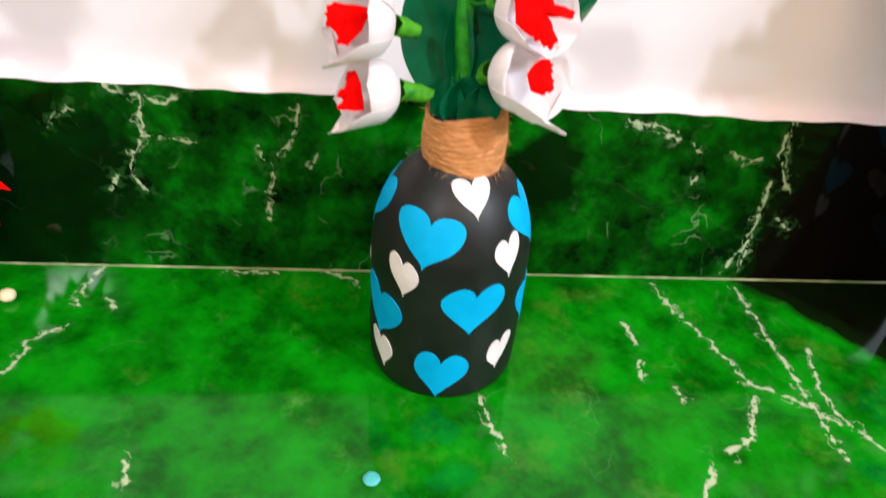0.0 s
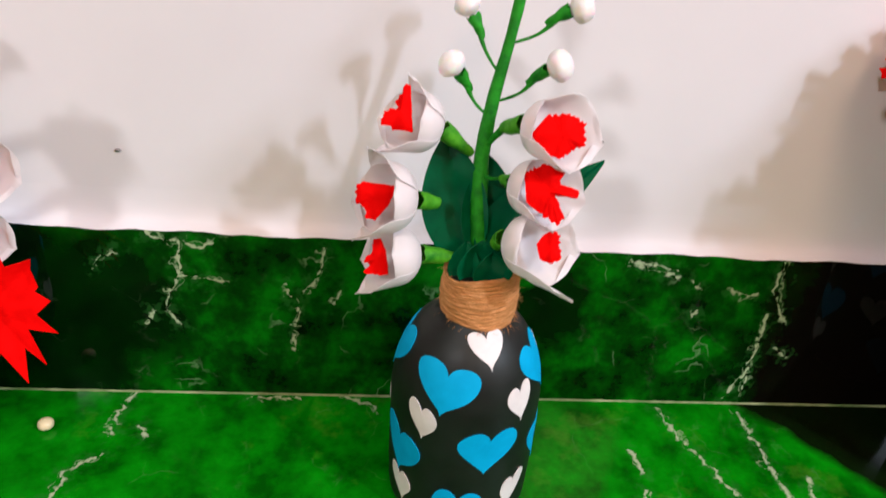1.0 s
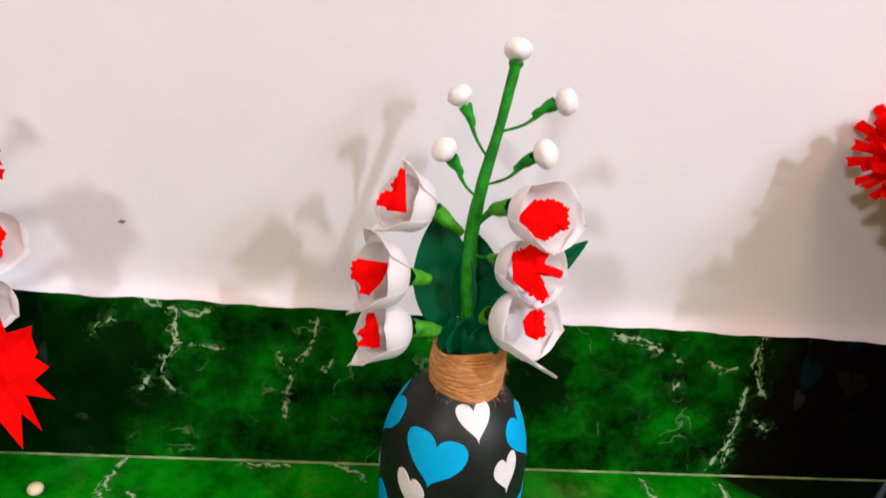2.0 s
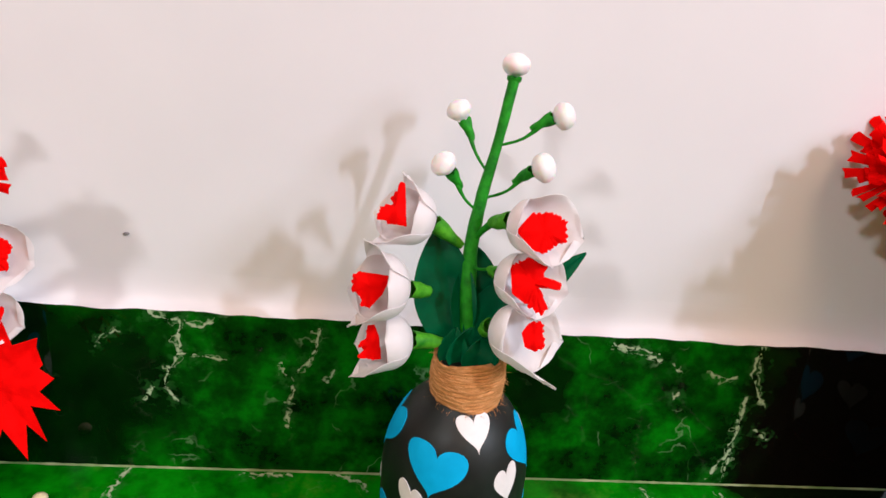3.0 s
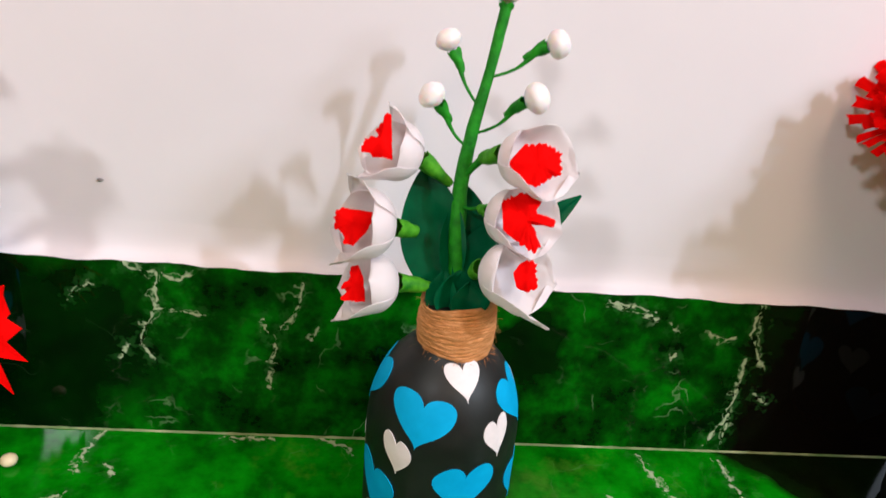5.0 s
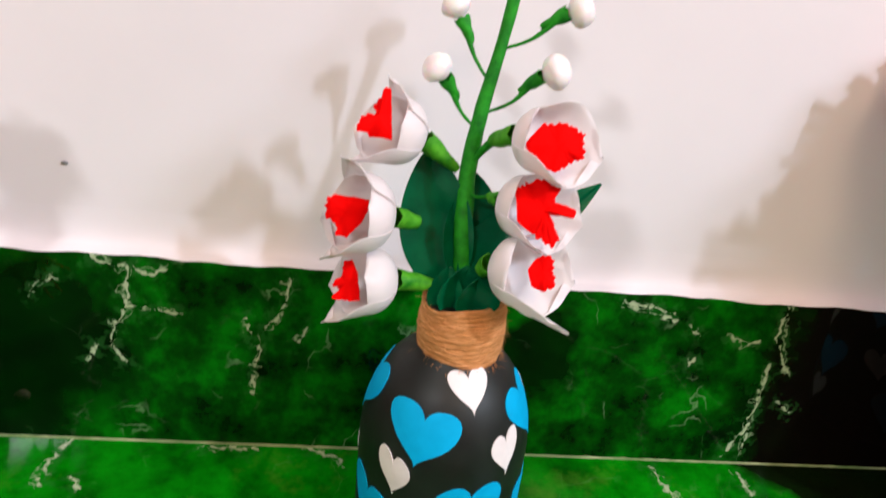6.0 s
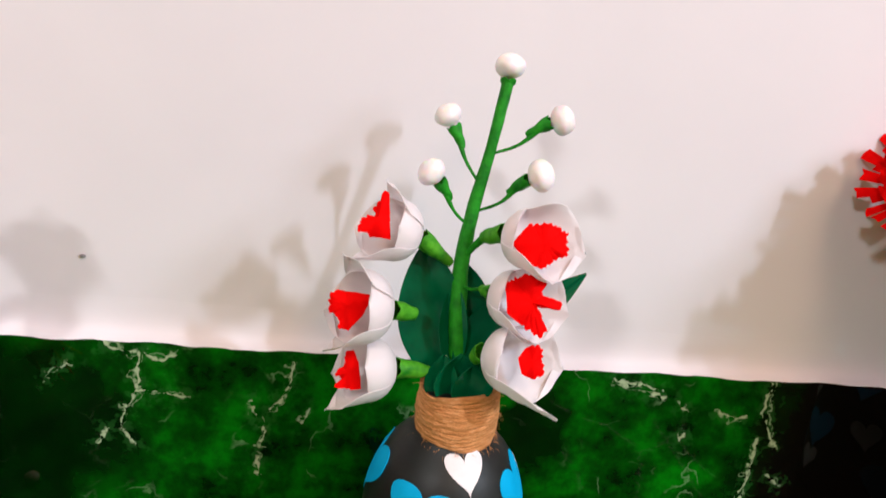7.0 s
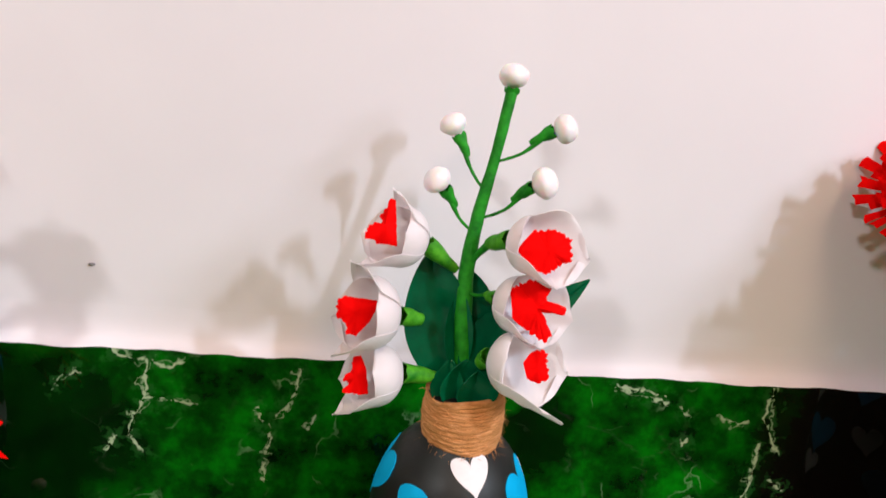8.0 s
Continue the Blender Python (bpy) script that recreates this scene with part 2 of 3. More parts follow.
M_BUD = plain("white_clay_bud", (0.84, 0.78, 0.77), (0.90, 0.85, 0.84), 80, 0.4, 0.4, 0.2, 0.0004)
M_RED = plain("red_crepe_paper", (0.78, 0.001, 0.001), (0.90, 0.002, 0.002), 120, 0.7, 0.03, 0.5, 0.0004)
M_LEAF = plain("dark_green_leaf", (0.0005, 0.066, 0.026), (0.0012, 0.125, 0.048), 55, 0.17, 0.15, 0.2, 0.0004)
M_STEM = plain("green_stem_tape", (0.003, 0.13, 0.006), (0.02, 0.33, 0.015), 160, 0.5, 0.2, 0.6, 0.0006)
M_CALYX = plain("light_green_tape", (0.008, 0.16, 0.006), (0.10, 0.42, 0.02), 150, 0.5, 0.2, 0.5, 0.0006)
M_BEAD = plain("cream_bead", (0.75, 0.62, 0.36), (0.82, 0.70, 0.45), 200, 0.35, 0.5)
M_CYAN = plain("cyan_paper_scrap", (0.05, 0.42, 0.40), (0.1, 0.52, 0.5), 300, 0.4, 0.4)
M_MARK = plain("grey_nail", (0.2, 0.18, 0.18), (0.3, 0.28, 0.28), 300, 0.6, 0.4)


def let_through(mat, share):
    """Thin sheet: part of the light passes to its other side."""
    tree = mat.node_tree
    bsdf, out = tree.nodes["Principled BSDF"], tree.nodes["Material Output"]
    thin = tree.nodes.new("ShaderNodeBsdfTranslucent")
    thin.inputs["Color"].default_value = (0.99, 0.95, 0.95, 1)
    both = tree.nodes.new("ShaderNodeMixShader")
    both.inputs[0].default_value = share
    tree.links.new(bsdf.outputs[0], both.inputs[1])
    tree.links.new(thin.outputs[0], both.inputs[2])
    tree.links.new(both.outputs[0], out.inputs["Surface"])


let_through(M_PETAL, 0.40)
for soft_white in (M_BUD,):
    soft = soft_white.node_tree.nodes["Principled BSDF"]
    soft.inputs["Subsurface Weight"].default_value = 0.5
    soft.inputs["Subsurface Scale"].default_value = 0.004


def jute():
    mat, tree, bsdf = shader("jute_twine", 0.9, 0.15)
    at = local(tree)
    long = node(tree, "ShaderNodeMapping")
    long.inputs["Scale"].default_value = (1, 1, 7)
    tree.links.new(at, long.inputs["Vector"])
    strands = grain(tree, 130, 5, 0.7, long.outputs[0])
    tree.links.new(ramp(tree, strands, ((0.25, (0.40, 0.155, 0.045)), (0.5, (0.66, 0.28, 0.10)), (0.72, (0.80, 0.40, 0.185)))),
                   bsdf.inputs["Base Color"])
    bump(tree, bsdf, strands, 0.8, 0.0012)
    return mat


M_JUTE = jute()


# ---- building helpers ----
def part(name, bm, material, parent=None, label="", smooth=True):
    mesh = bpy.data.meshes.new(name)
    bmesh.ops.recalc_face_normals(bm, faces=bm.faces)
    bm.to_mesh(mesh)
    bm.free()
    if smooth:
        for p in mesh.polygons:
            p.use_smooth = True
        mesh.set_sharp_from_angle(angle=radians(52))
    mesh.materials.append(material)
    ob = new(name, mesh)
    if parent is not None:
        ob.parent = parent
    if label:
        ob["label"] = label
    return ob


def thing(name, at, label, category, group=""):
    ob = new(name)
    ob.location = at
    return tagged(ob, label, category, group)


def block(lo, hi, bevel=0.0):
    bm = bmesh.new()
    bmesh.ops.create_cube(bm, size=1)
    for v in bm.verts:
        v.co = [(l + h) / 2 + c * (h - l) for l, h, c in zip(lo, hi, v.co)]
    if bevel:
        bmesh.ops.bevel(bm, geom=bm.edges[:], offset=bevel, segments=2, affect="EDGES")
    return bm


def skin(bm, rows, closed=True, caps=False):
    """Faces between rings (or strips) of points."""
    rings = [[bm.verts.new(p) for p in row] for row in rows]
    for a, b in zip(rings, rings[1:]):
        n = len(a)
        for i in range(n if closed else n - 1):
            j = (i + 1) % n
            bm.faces.new((a[i], a[j], b[j], b[i]))
    if caps:
        bm.faces.new(rings[0])
        bm.faces.new(rings[-1][::-1])
    return rings


def thicken(bm, depth):
    """Gives a sheet a back, depth behind its front, and closes the rim."""
    bmesh.ops.recalc_face_normals(bm, faces=bm.faces)
    bm.normal_update()
    rim = [e for e in bm.edges if len(e.link_faces) == 1]
    back = {v: bm.verts.new(v.co - v.normal * depth) for v in bm.verts[:]}
    for f in bm.faces[:]:
        bm.faces.new([back[v] for v in reversed(f.verts)])
    for e in rim:
        a, c = e.verts
        bm.faces.new((a, c, back[c], back[a]))


def tube(points, radii, sides=10, lumps=0.0, seed=0):
    """A tapered round rod along points, smoothed by a spline."""
    rnd = random.Random(seed)
    pts = [Vector(p) for p in points]
    path, sizes = [], []
    for i in range(len(pts) - 1):
        p0, p1, p2, p3 = pts[max(i - 1, 0)], pts[i], pts[i + 1], pts[min(i + 2, len(pts) - 1)]
        for k in range(6):
            u = k / 6
            path.append(0.5 * (2 * p1 + (p2 - p0) * u + (2 * p0 - 5 * p1 + 4 * p2 - p3) * u * u + (3 * p1 - p0 - 3 * p2 + p3) * u ** 3))
            sizes.append(radii[i] + (radii[i + 1] - radii[i]) * u)
    path.append(pts[-1])
    sizes.append(radii[-1])
    bm, rows = bmesh.new(), []
    for i, (p, r) in enumerate(zip(path, sizes)):
        ahead = (path[min(i + 1, len(path) - 1)] - path[max(i - 1, 0)]).normalized()
        side = ahead.cross(Vector((0.1, 1, 0.2))).normalized()
        other = ahead.cross(side)
        rows.append([p + (side * math.cos(a) + other * math.sin(a)) * r * (1 + lumps * rnd.uniform(-1, 1))
                     for a in (2 * math.pi * k / sides for k in range(sides))])
    skin(bm, rows, True, True)
    return bm


def lathe(profile, sides=64, wobble=0.0):
    bm = bmesh.new()
    skin(bm, [[(r * math.cos(a) * (1 + wobble * math.sin(3 * a + z * 200)), r * math.sin(a) * (1 + wobble * math.sin(2 * a + z * 150)), z)
               for a in (2 * math.pi * k / sides for k in range(sides))] for z, r in profile], True, True)
    return bm


def frame_of(d, up=(0, 0, 1)):
    """A turn whose z axis is d and whose y axis is as upright as can be."""
    z = Vector(d).normalized()
    x = Vector(up).cross(z).normalized()
    y = z.cross(x)
    return Matrix((x, y, z)).transposed().to_4x4()


def bell_petal(round_to, span, length, point, radius, flare, layer, seed):
    """One petal of a cup flower that opens along +z: a wide piece of a bell. round_to: degrees from +x round the axis."""
    rnd = random.Random(seed)
    bm, rows = bmesh.new(), []
    n, m = 15, 13
    ph = rnd.uniform(0, 6)
    size = radius * (1 + 0.035 * layer)
    for i in range(n):
        u = i / (n - 1)
        ax = length * u
        f = min(1.0, ax / radius)
        r = size * math.sqrt(max(0.0, 1 - (1 - f) ** 2)) + 0.0012
        if ax > radius:
            r += flare * (ax - radius)
        wide = max(0.03, (1 - u ** point) ** 0.5)
        row = []
        for j in range(m):
            v = 2 * j / (m - 1) - 1
            a = radians(round_to + v * span / 2 * wide)
            rr = r * (1 + 0.03 * math.sin(4 * v + ph) * u - 0.05 * v * v * u)
            row.append((rr * math.cos(a), rr * math.sin(a), ax * (1 - 0.16 * v * v * u)))
        rows.append(row)
    skin(bm, rows, False)
    thicken(bm, 0.0003)
    return bm


def jagged_mesh(radius, teeth, depth, cone, seed, squash=1.0, thick=0.0004, lobes=0.0):
    """A torn paper rosette with teeth of uneven length, crumpled and slightly hollow, facing +z."""
    rnd = random.Random(seed)
    bm = bmesh.new()
    count = teeth * 2
    ph = [rnd.uniform(0, 6.28) for _ in range(4)]
    rows = [[] for _ in range(4)]
    for k in range(count):
        a = 2 * math.pi * (k + rnd.uniform(-0.42, 0.42)) / count
        swell = 1 + 0.10 * math.sin(2 * a + ph[0]) + 0.08 * math.sin(3 * a + ph[1]) - lobes * (0.5 - 0.5 * math.cos(6 * a + 1.2)) * (0.5 + 0.5 * math.cos(a))
        r = radius * swell * (1 + rnd.uniform(-0.06, 0.08) if k % 2 == 0 else 1 - depth * rnd.uniform(0.15, 1.15))
        for row, f in zip(rows, (0.28, 0.55, 0.8, 1.0)):
            z = cone * (f * r / radius) ** 2 + radius * 0.07 * f * math.sin(4 * a + ph[3] + 3 * f) + rnd.uniform(-1, 1) * radius * 0.03 * f
            row.append((f * r * math.cos(a), f * r * squash * math.sin(a), z))
    rings = skin(bm, rows)
    hub = bm.verts.new((0, 0, 0))
    for k in range(count):
        bm.faces.new((hub, rings[0][(k + 1) % count], rings[0][k]))
    thicken(bm, thick)
    return bm


def torn_sheet(corners, ragged, seed):
    """A piece of crepe paper, corners in millimetres, whose edges are torn into small steps where ragged says so; it faces +z."""
    rnd = random.Random(seed)
    line = []
    for i, (x0, y0) in enumerate(corners):
        x1, y1 = corners[(i + 1) % len(corners)]
        size = math.hypot(x1 - x0, y1 - y0)
        n = max(2, int(size / 0.9))
        for k in range(n):
            f = k / n
            out = rnd.uniform(-0.9, 0.9) if i in ragged and k else rnd.uniform(-0.12, 0.12)
            line.append((x0 + (x1 - x0) * f + out * (y1 - y0) / size, y0 + (y1 - y0) * f - out * (x1 - x0) / size))
    mx, my = sum(p[0] for p in line) / len(line), sum(p[1] for p in line) / len(line)
    bm = bmesh.new()
    rows = [[((mx + (x - mx) * f) / 1000, (my + (y - my) * f) / 1000, 0.0006 * math.sin(0.7 * x * f) + 0.0007 * math.sin(0.5 * y * f + seed) - 0.0020 * f * f)
             for x, y in line] for f in (0.35, 0.7, 1.0)]
    rings = skin(bm, rows)
    hub = bm.verts.new((mx / 1000, my / 1000, 0))
    for k in range(len(line)):
        bm.faces.new((hub, rings[0][(k + 1) % len(line)], rings[0][k]))
    thicken(bm, 0.0004)
    return bm


def fringe_mesh(radius, strips, cone, seed, slim=1.0):
    """A crepe flower cut into square-ended ribbons that spread from the middle and curl, facing +z."""
    rnd = random.Random(seed)
    bm = bmesh.new()
    for k in range(strips):
        a = 2 * math.pi * (k + rnd.uniform(-0.3, 0.3)) / strips
        size = radius * rnd.uniform(0.80, 1.06)
        tip = math.pi * radius / strips * rnd.uniform(0.55, 1.0) * slim
        lift, turn, drop = cone * rnd.uniform(0.6, 1.5), rnd.uniform(-0.5, 0.5), rnd.uniform(-0.10, 0.16)
        ca, sa = math.cos(a), math.sin(a)
        rows = []
        for f in (0.10, 0.4, 0.7, 0.9, 1.0):
            half = tip * (0.25 + 0.75 * f)
            z = lift * f * f + radius * drop * f ** 3
            row = []
            for v in (-1, 0, 1):
                r = size * f + (rnd.uniform(-0.03, 0.03) * radius if f == 1.0 else 0)
                row.append((ca * r - sa * half * v, sa * r + ca * half * v, z + turn * half * v * f + 0.3 * half * (1 - v * v) * f))
            rows.append(row)
        skin(bm, rows, False)
    thicken(bm, 0.0003)
    return bm


# ---- the shelf: slab, tiled upstand, wall above, and the room that closes it ----
def slab_mesh():
    return block((-1.2, -0.42, -0.03), (1.2, 0.0, 0.0), 0.002)


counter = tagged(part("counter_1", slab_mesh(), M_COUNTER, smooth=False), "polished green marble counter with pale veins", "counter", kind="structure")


def tile_top(x):
    return 0.1198 - 0.0135 * (x - 0.09) + 0.0006 * math.sin(x * 61) + 0.0004 * math.sin(x * 173 + 1)


def upstand():
    """The tiled strip: a long slab whose upper edge runs a little off level and is slightly chipped."""
    bm = bmesh.new()
    rows = []
    for k in range(601):
        x = -1.2 + 2.4 * k / 600
        top = tile_top(x) - 0.0006 * max(0, noise.noise((x * 140, 0, 0)))
        rows.append([(x, -0.0015, 0.0012), (x, 0.0019, top - 0.0008), (x, 0.0027, top), (x, 0.0115, top), (x, 0.0115, 0.0012)])
    skin(bm, rows, True, True)
    return bm


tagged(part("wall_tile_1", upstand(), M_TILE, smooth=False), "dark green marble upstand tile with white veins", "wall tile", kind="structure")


def ledge():
    """White filler on top of the tile, uneven towards the front."""
    bm, rows = bmesh.new(), []
    for k in range(601):
        x = -1.2 + 2.4 * k / 600
        t = tile_top(x)
        front = 0.0027 + 0.0010 * noise.noise((x * 90, 3, 0)) + 0.0006 * noise.noise((x * 300, 5, 0))
        cove = ((0.0048, 0.0010), (0.0070, 0.0022), (0.0088, 0.0042), (0.0101, 0.0072), (0.0110, 0.0110), (0.0115, 0.0155), (0.01178, 0.0225))
        rows.append([(x, front - 0.0006, t - 0.0001), (x, front - 0.0002, t + 0.0006)] + [(x, y, t + z) for y, z in cove]
                    + [(x, 0.0120, t + 0.0225), (x, 0.0120, t - 0.0001)])
    skin(bm, rows, True, True)
    return bm


tagged(part("trim_1", ledge(), M_WALL), "white plaster ledge on top of the green tile", "ledge", kind="structure")
tagged(part("wall_north", block((-2.4, 0.0118, -0.9), (2.4, 0.11, 2.50)), M_WALL, smooth=False), "smooth pinkish white painted wall", "wall", kind="structure")


def grout(x0, x1):
    bm, rows = bmesh.new(), []
    n = max(8, int((x1 - x0) * 300))
    for k in range(n + 1):
        x = x0 + (x1 - x0) * k / n
        w = 0.0010 + 0.0006 * noise.noise((x * 120, 0, 2))
        rows.append([(x, -0.0013, w + 0.0006), (x, -0.0013 - w * 0.9, 0.0003), (x, -0.0013 - w * 0.9, -0.001), (x, 0.002, -0.001), (x, 0.002, w + 0.0006)])
    skin(bm, rows, True, True)
    return bm


tagged(part("trim_2", grout(-1.1, 1.1), M_GROUT), "pale grout line between counter and upstand", "grout", kind="structure")
tagged(part("wall_south", block((-2.4, -3.0, -0.9), (2.4, -2.9, 2.50)), M_ROOM, smooth=False), "plain beige wall across the room", "wall", kind="structure")
tagged(part("wall_west", block((-2.5, -3.0, -0.9), (-2.4, 0.11, 2.50)), M_ROOM, smooth=False), "plain beige side wall of the room", "wall", kind="structure")
tagged(part("wall_east", block((2.4, -3.0, -0.9), (2.5, 0.11, 2.50)), M_ROOM, smooth=False), "plain beige side wall of the room", "wall", kind="structure")
tagged(part("ceiling", block((-2.5, -3.0, 2.50), (2.5, 0.11, 2.60)), M_ROOM, smooth=False), "plain beige ceiling", "ceiling", kind="structure")
tagged(part("floor", block((-2.5, -3.0, -1.0), (2.5, 0.11, -0.9)), M_FLOOR, smooth=False), "plain brown tiled floor", "floor", kind="structure")
tagged(part("wall_under_counter", block((-1.2, -0.38, -0.9), (1.2, 0.0, -0.0304)), M_ROOM, smooth=False), "plain beige base under the counter", "wall", kind="structure")

# ---- bottle vases ----
PROFILE = ((0.0, 0.0365), (0.0006, 0.0382), (0.003, 0.0396), (0.007, 0.0404), (0.014, 0.0406), (0.025, 0.041), (0.078, 0.041), (0.086, 0.0402),
           (0.094, 0.0387), (0.102, 0.0362), (0.109, 0.0332), (0.115, 0.0295), (0.120, 0.025), (0.124, 0.0205), (0.128, 0.0172), (0.150, 0.0160))
BELT = [0.0]
for (z0, r0), (z1, r1) in zip(PROFILE, PROFILE[1:]):
    BELT.append(BELT[-1] + math.hypot(z1 - z0, r1 - r0))


def on_bottle(angle, s, lift):
    """A point on the bottle: degrees round from the front, distance up along the glass, height over the paint."""
    r = np.interp(s, BELT, [p[1] for p in PROFILE])
    z = np.interp(s, BELT, [p[0] for p in PROFILE])
    e = 0.0015
    dr = np.interp(s + e, BELT, [p[1] for p in PROFILE]) - np.interp(s - e, BELT, [p[1] for p in PROFILE])
    dz = np.interp(s + e, BELT, [p[0] for p in PROFILE]) - np.interp(s - e, BELT, [p[0] for p in PROFILE])
    n = math.hypot(dr, dz)
    r, z = r + lift * dz / n, z - lift * dr / n
    a = radians(angle)
    return Vector((r * math.sin(a), -r * math.cos(a), z))


def heart_mesh(angle, z, width, height, lean, slant, seed):
    """A hand-cut paper heart glued round the bottle, its middle at angle and z."""
    rnd = random.Random(seed)
    s0 = np.interp(z, [p[0] for p in PROFILE], BELT)
    bm = bmesh.new()
    n, rings = 44, 6
    waves = [rnd.uniform(0, 6.3) for _ in range(3)]
    grid = []
    for k in range(rings + 1):
        f = k / rings
        row = []
        for i in range(n):
            t = 2 * math.pi * i / n
            x = math.sin(t) ** 3
            y = (13 * math.cos(t) - 5 * math.cos(2 * t) - 2 * math.cos(3 * t) - math.cos(4 * t)) / 14.5
            cut = 1 + 0.03 * math.sin(3 * t + waves[0]) + 0.02 * math.sin(7 * t + waves[1])
            x, y = x * width / 2 * cut * f, ((y + 0.08) * cut * f - 0.08) * height / 2
            c, d = math.cos(radians(lean)), math.sin(radians(lean))
            x, y = x * c - y * d, x * d + y * c
            s = s0 + y + slant * x
            r = np.interp(s, BELT, [p[1] for p in PROFILE])
            edge = 0.00016 * max(0, math.sin(2 * t + waves[2])) if k == rings else 0
            row.append(on_bottle(angle + math.degrees(x / r), s, 0.00045 + edge))
        grid.append(row)
    skin(bm, grid[1:])
    bm.verts.ensure_lookup_table()
    hub = bm.verts.new(sum(grid[1], Vector()) / n)
    first = bm.verts[:n]
    for i in range(n):
        bm.faces.new((hub, first[(i + 1) % n], first[i]))
    thicken(bm, 0.0004)
    return bm


# angle, z of the middle, width, height, lean, slant, blue or not
HEARTS = (
    (13, 0.1195, 0.0185, 0.0200, 3, 0, 0), (-23, 0.1010, 0.0348, 0.0290, -3, -0.05, 1), (39, 0.0912, 0.0165, 0.0215, 0, 0.2, 0), (-38, 0.0785, 0.0180, 0.0215, 4, -0.35, 0),
    (14, 0.0650, 0.0335, 0.0295, -6, 0.1, 1), (-59, 0.0500, 0.0310, 0.0320, 0, -0.25, 1), (74, 0.0520, 0.0300, 0.0300, -4, 0, 1), (-98, 0.1030, 0.0340, 0.0340, 0, 0, 1),
    (70, 0.1035, 0.0300, 0.0320, 6, 0, 1), (-6, 0.0215, 0.0285, 0.0320, -3, 0, 1), (-56, 0.0235, 0.0175, 0.0215, 10, -0.3, 0), (40, 0.0300, 0.0170, 0.0215, -4, 0.35, 0),
    (110, 0.070, 0.020, 0.022, 10, 0, 0), (135, 0.040, 0.031, 0.031, -8, 0, 1), (165, 0.085, 0.033, 0.032, 5, 0, 1), (-110, 0.062, 0.020, 0.022, -12, 0, 0),
    (-135, 0.030, 0.030, 0.031, 6, 0, 1), (-160, 0.075, 0.019, 0.022, 0, 0, 0), (178, 0.03, 0.02, 0.022, 14, 0, 0), (105, 0.100, 0.020, 0.021, -5, 0, 0),
)


def jute_mesh(seed):
    """Twine wound round the neck in coils that cross a little, as one thick sleeve of real windings."""
    rnd = random.Random(seed)
    bm, rows = bmesh.new(), []
    sides, turns = 96, 15
    for i in range(turns * 4 + 1):
        f = i / (turns * 4)
        row = []
        for k in range(sides):
            a = 2 * math.pi * k / sides
            top = 0.1525 + 0.0022 * math.cos(a - 0.2) + 0.0012 * math.sin(3 * a)
            low = 0.1245 - 0.0022 * math.cos(a + math.pi / 2) + 0.0006 * math.sin(5 * a)
            z = low + (top - low) * f + 0.0012 * math.sin(a * 1.0 + 2.2 * math.sin(a) + f * 9) * math.sin(math.pi * f)
            coil = 0.0004 * abs(math.sin(math.pi * turns * f + 0.8 * math.sin(a * 2 + f * 5)))
            belly = 0.0186 + 0.0012 * math.sin(math.pi * min(1, f * 1.15)) + coil + 0.0005 * noise.noise((math.cos(a) * 6, math.sin(a) * 6, f * 20))
            row.append((belly * math.cos(a), belly * math.sin(a), z))
        rows.append(row)
    inner = [[(x * 0.86, y * 0.86, z) for x, y, z in rows[-1]], [(x * 0.86, y * 0.86, z - 0.008) for x, y, z in rows[-1]]]
    skin(bm, [[(x * 0.87, y * 0.87, z) for x, y, z in rows[0]]] + rows + inner)
    return bm


def fibre_mesh(seed, count=320):
    """Loose hairs of the twine."""
    rnd = random.Random(seed)
    bm = bmesh.new()
    for _ in range(count):
        a, z = rnd.uniform(0, 2 * math.pi), rnd.choice((rnd.uniform(0.122, 0.153), rnd.uniform(0.121, 0.126)))
        r = 0.0196
        p = Vector((r * math.cos(a), r * math.sin(a), z))
        out = Vector((math.cos(a) + rnd.uniform(-1, 1), math.sin(a) + rnd.uniform(-1, 1), rnd.uniform(-0.9, 0.5))).normalized()
        size = rnd.uniform(0.0015, 0.004)
        w = 0.00009
        side = out.cross(Vector((0, 0, 1))).normalized() * w
        up = side.cross(out).normalized() * w
        bend = Vector((rnd.uniform(-1, 1), rnd.uniform(-1, 1), -0.6)) * size * 0.25
        skin(bm, [[p + side, p + up, p - side], [p + out * size * 0.5 + side, p + out * size * 0.5 + up, p + out * size * 0.5 - side],
                  [p + out * size + bend + side * 0.3, p + out * size + bend + up * 0.3, p + out * size + bend - side * 0.3]], True, True)
    return bm


def bottle_vase(at, label):
    v = thing("bottle_vase", at, label, "vase", "decorated bottle vases")
    part("bottle", lathe(PROFILE, 96), M_BLACK, v)
    for i, (a, z, w, h, lean, slant, blue) in enumerate(HEARTS):
        part("heart", heart_mesh(a, z, w, h, lean, slant, i), M_BLUE if blue else M_WHITEPAPER, v, "blue paper heart" if blue else "white paper heart")
    wrap = part("jute_wrap", jute_mesh(3), M_JUTE, v, "brown jute twine wound round the neck")
    wrap.location.x = 0.002
    hairs = part("loose_fibres", fibre_mesh(4), M_JUTE, wrap)
    tagged(hairs, kind="stuff")
    return v


VASE = Vector((0.0916, -0.0735, 0.0))
vase = bottle_vase(VASE, "matte black bottle with blue and white paper hearts, jute neck")

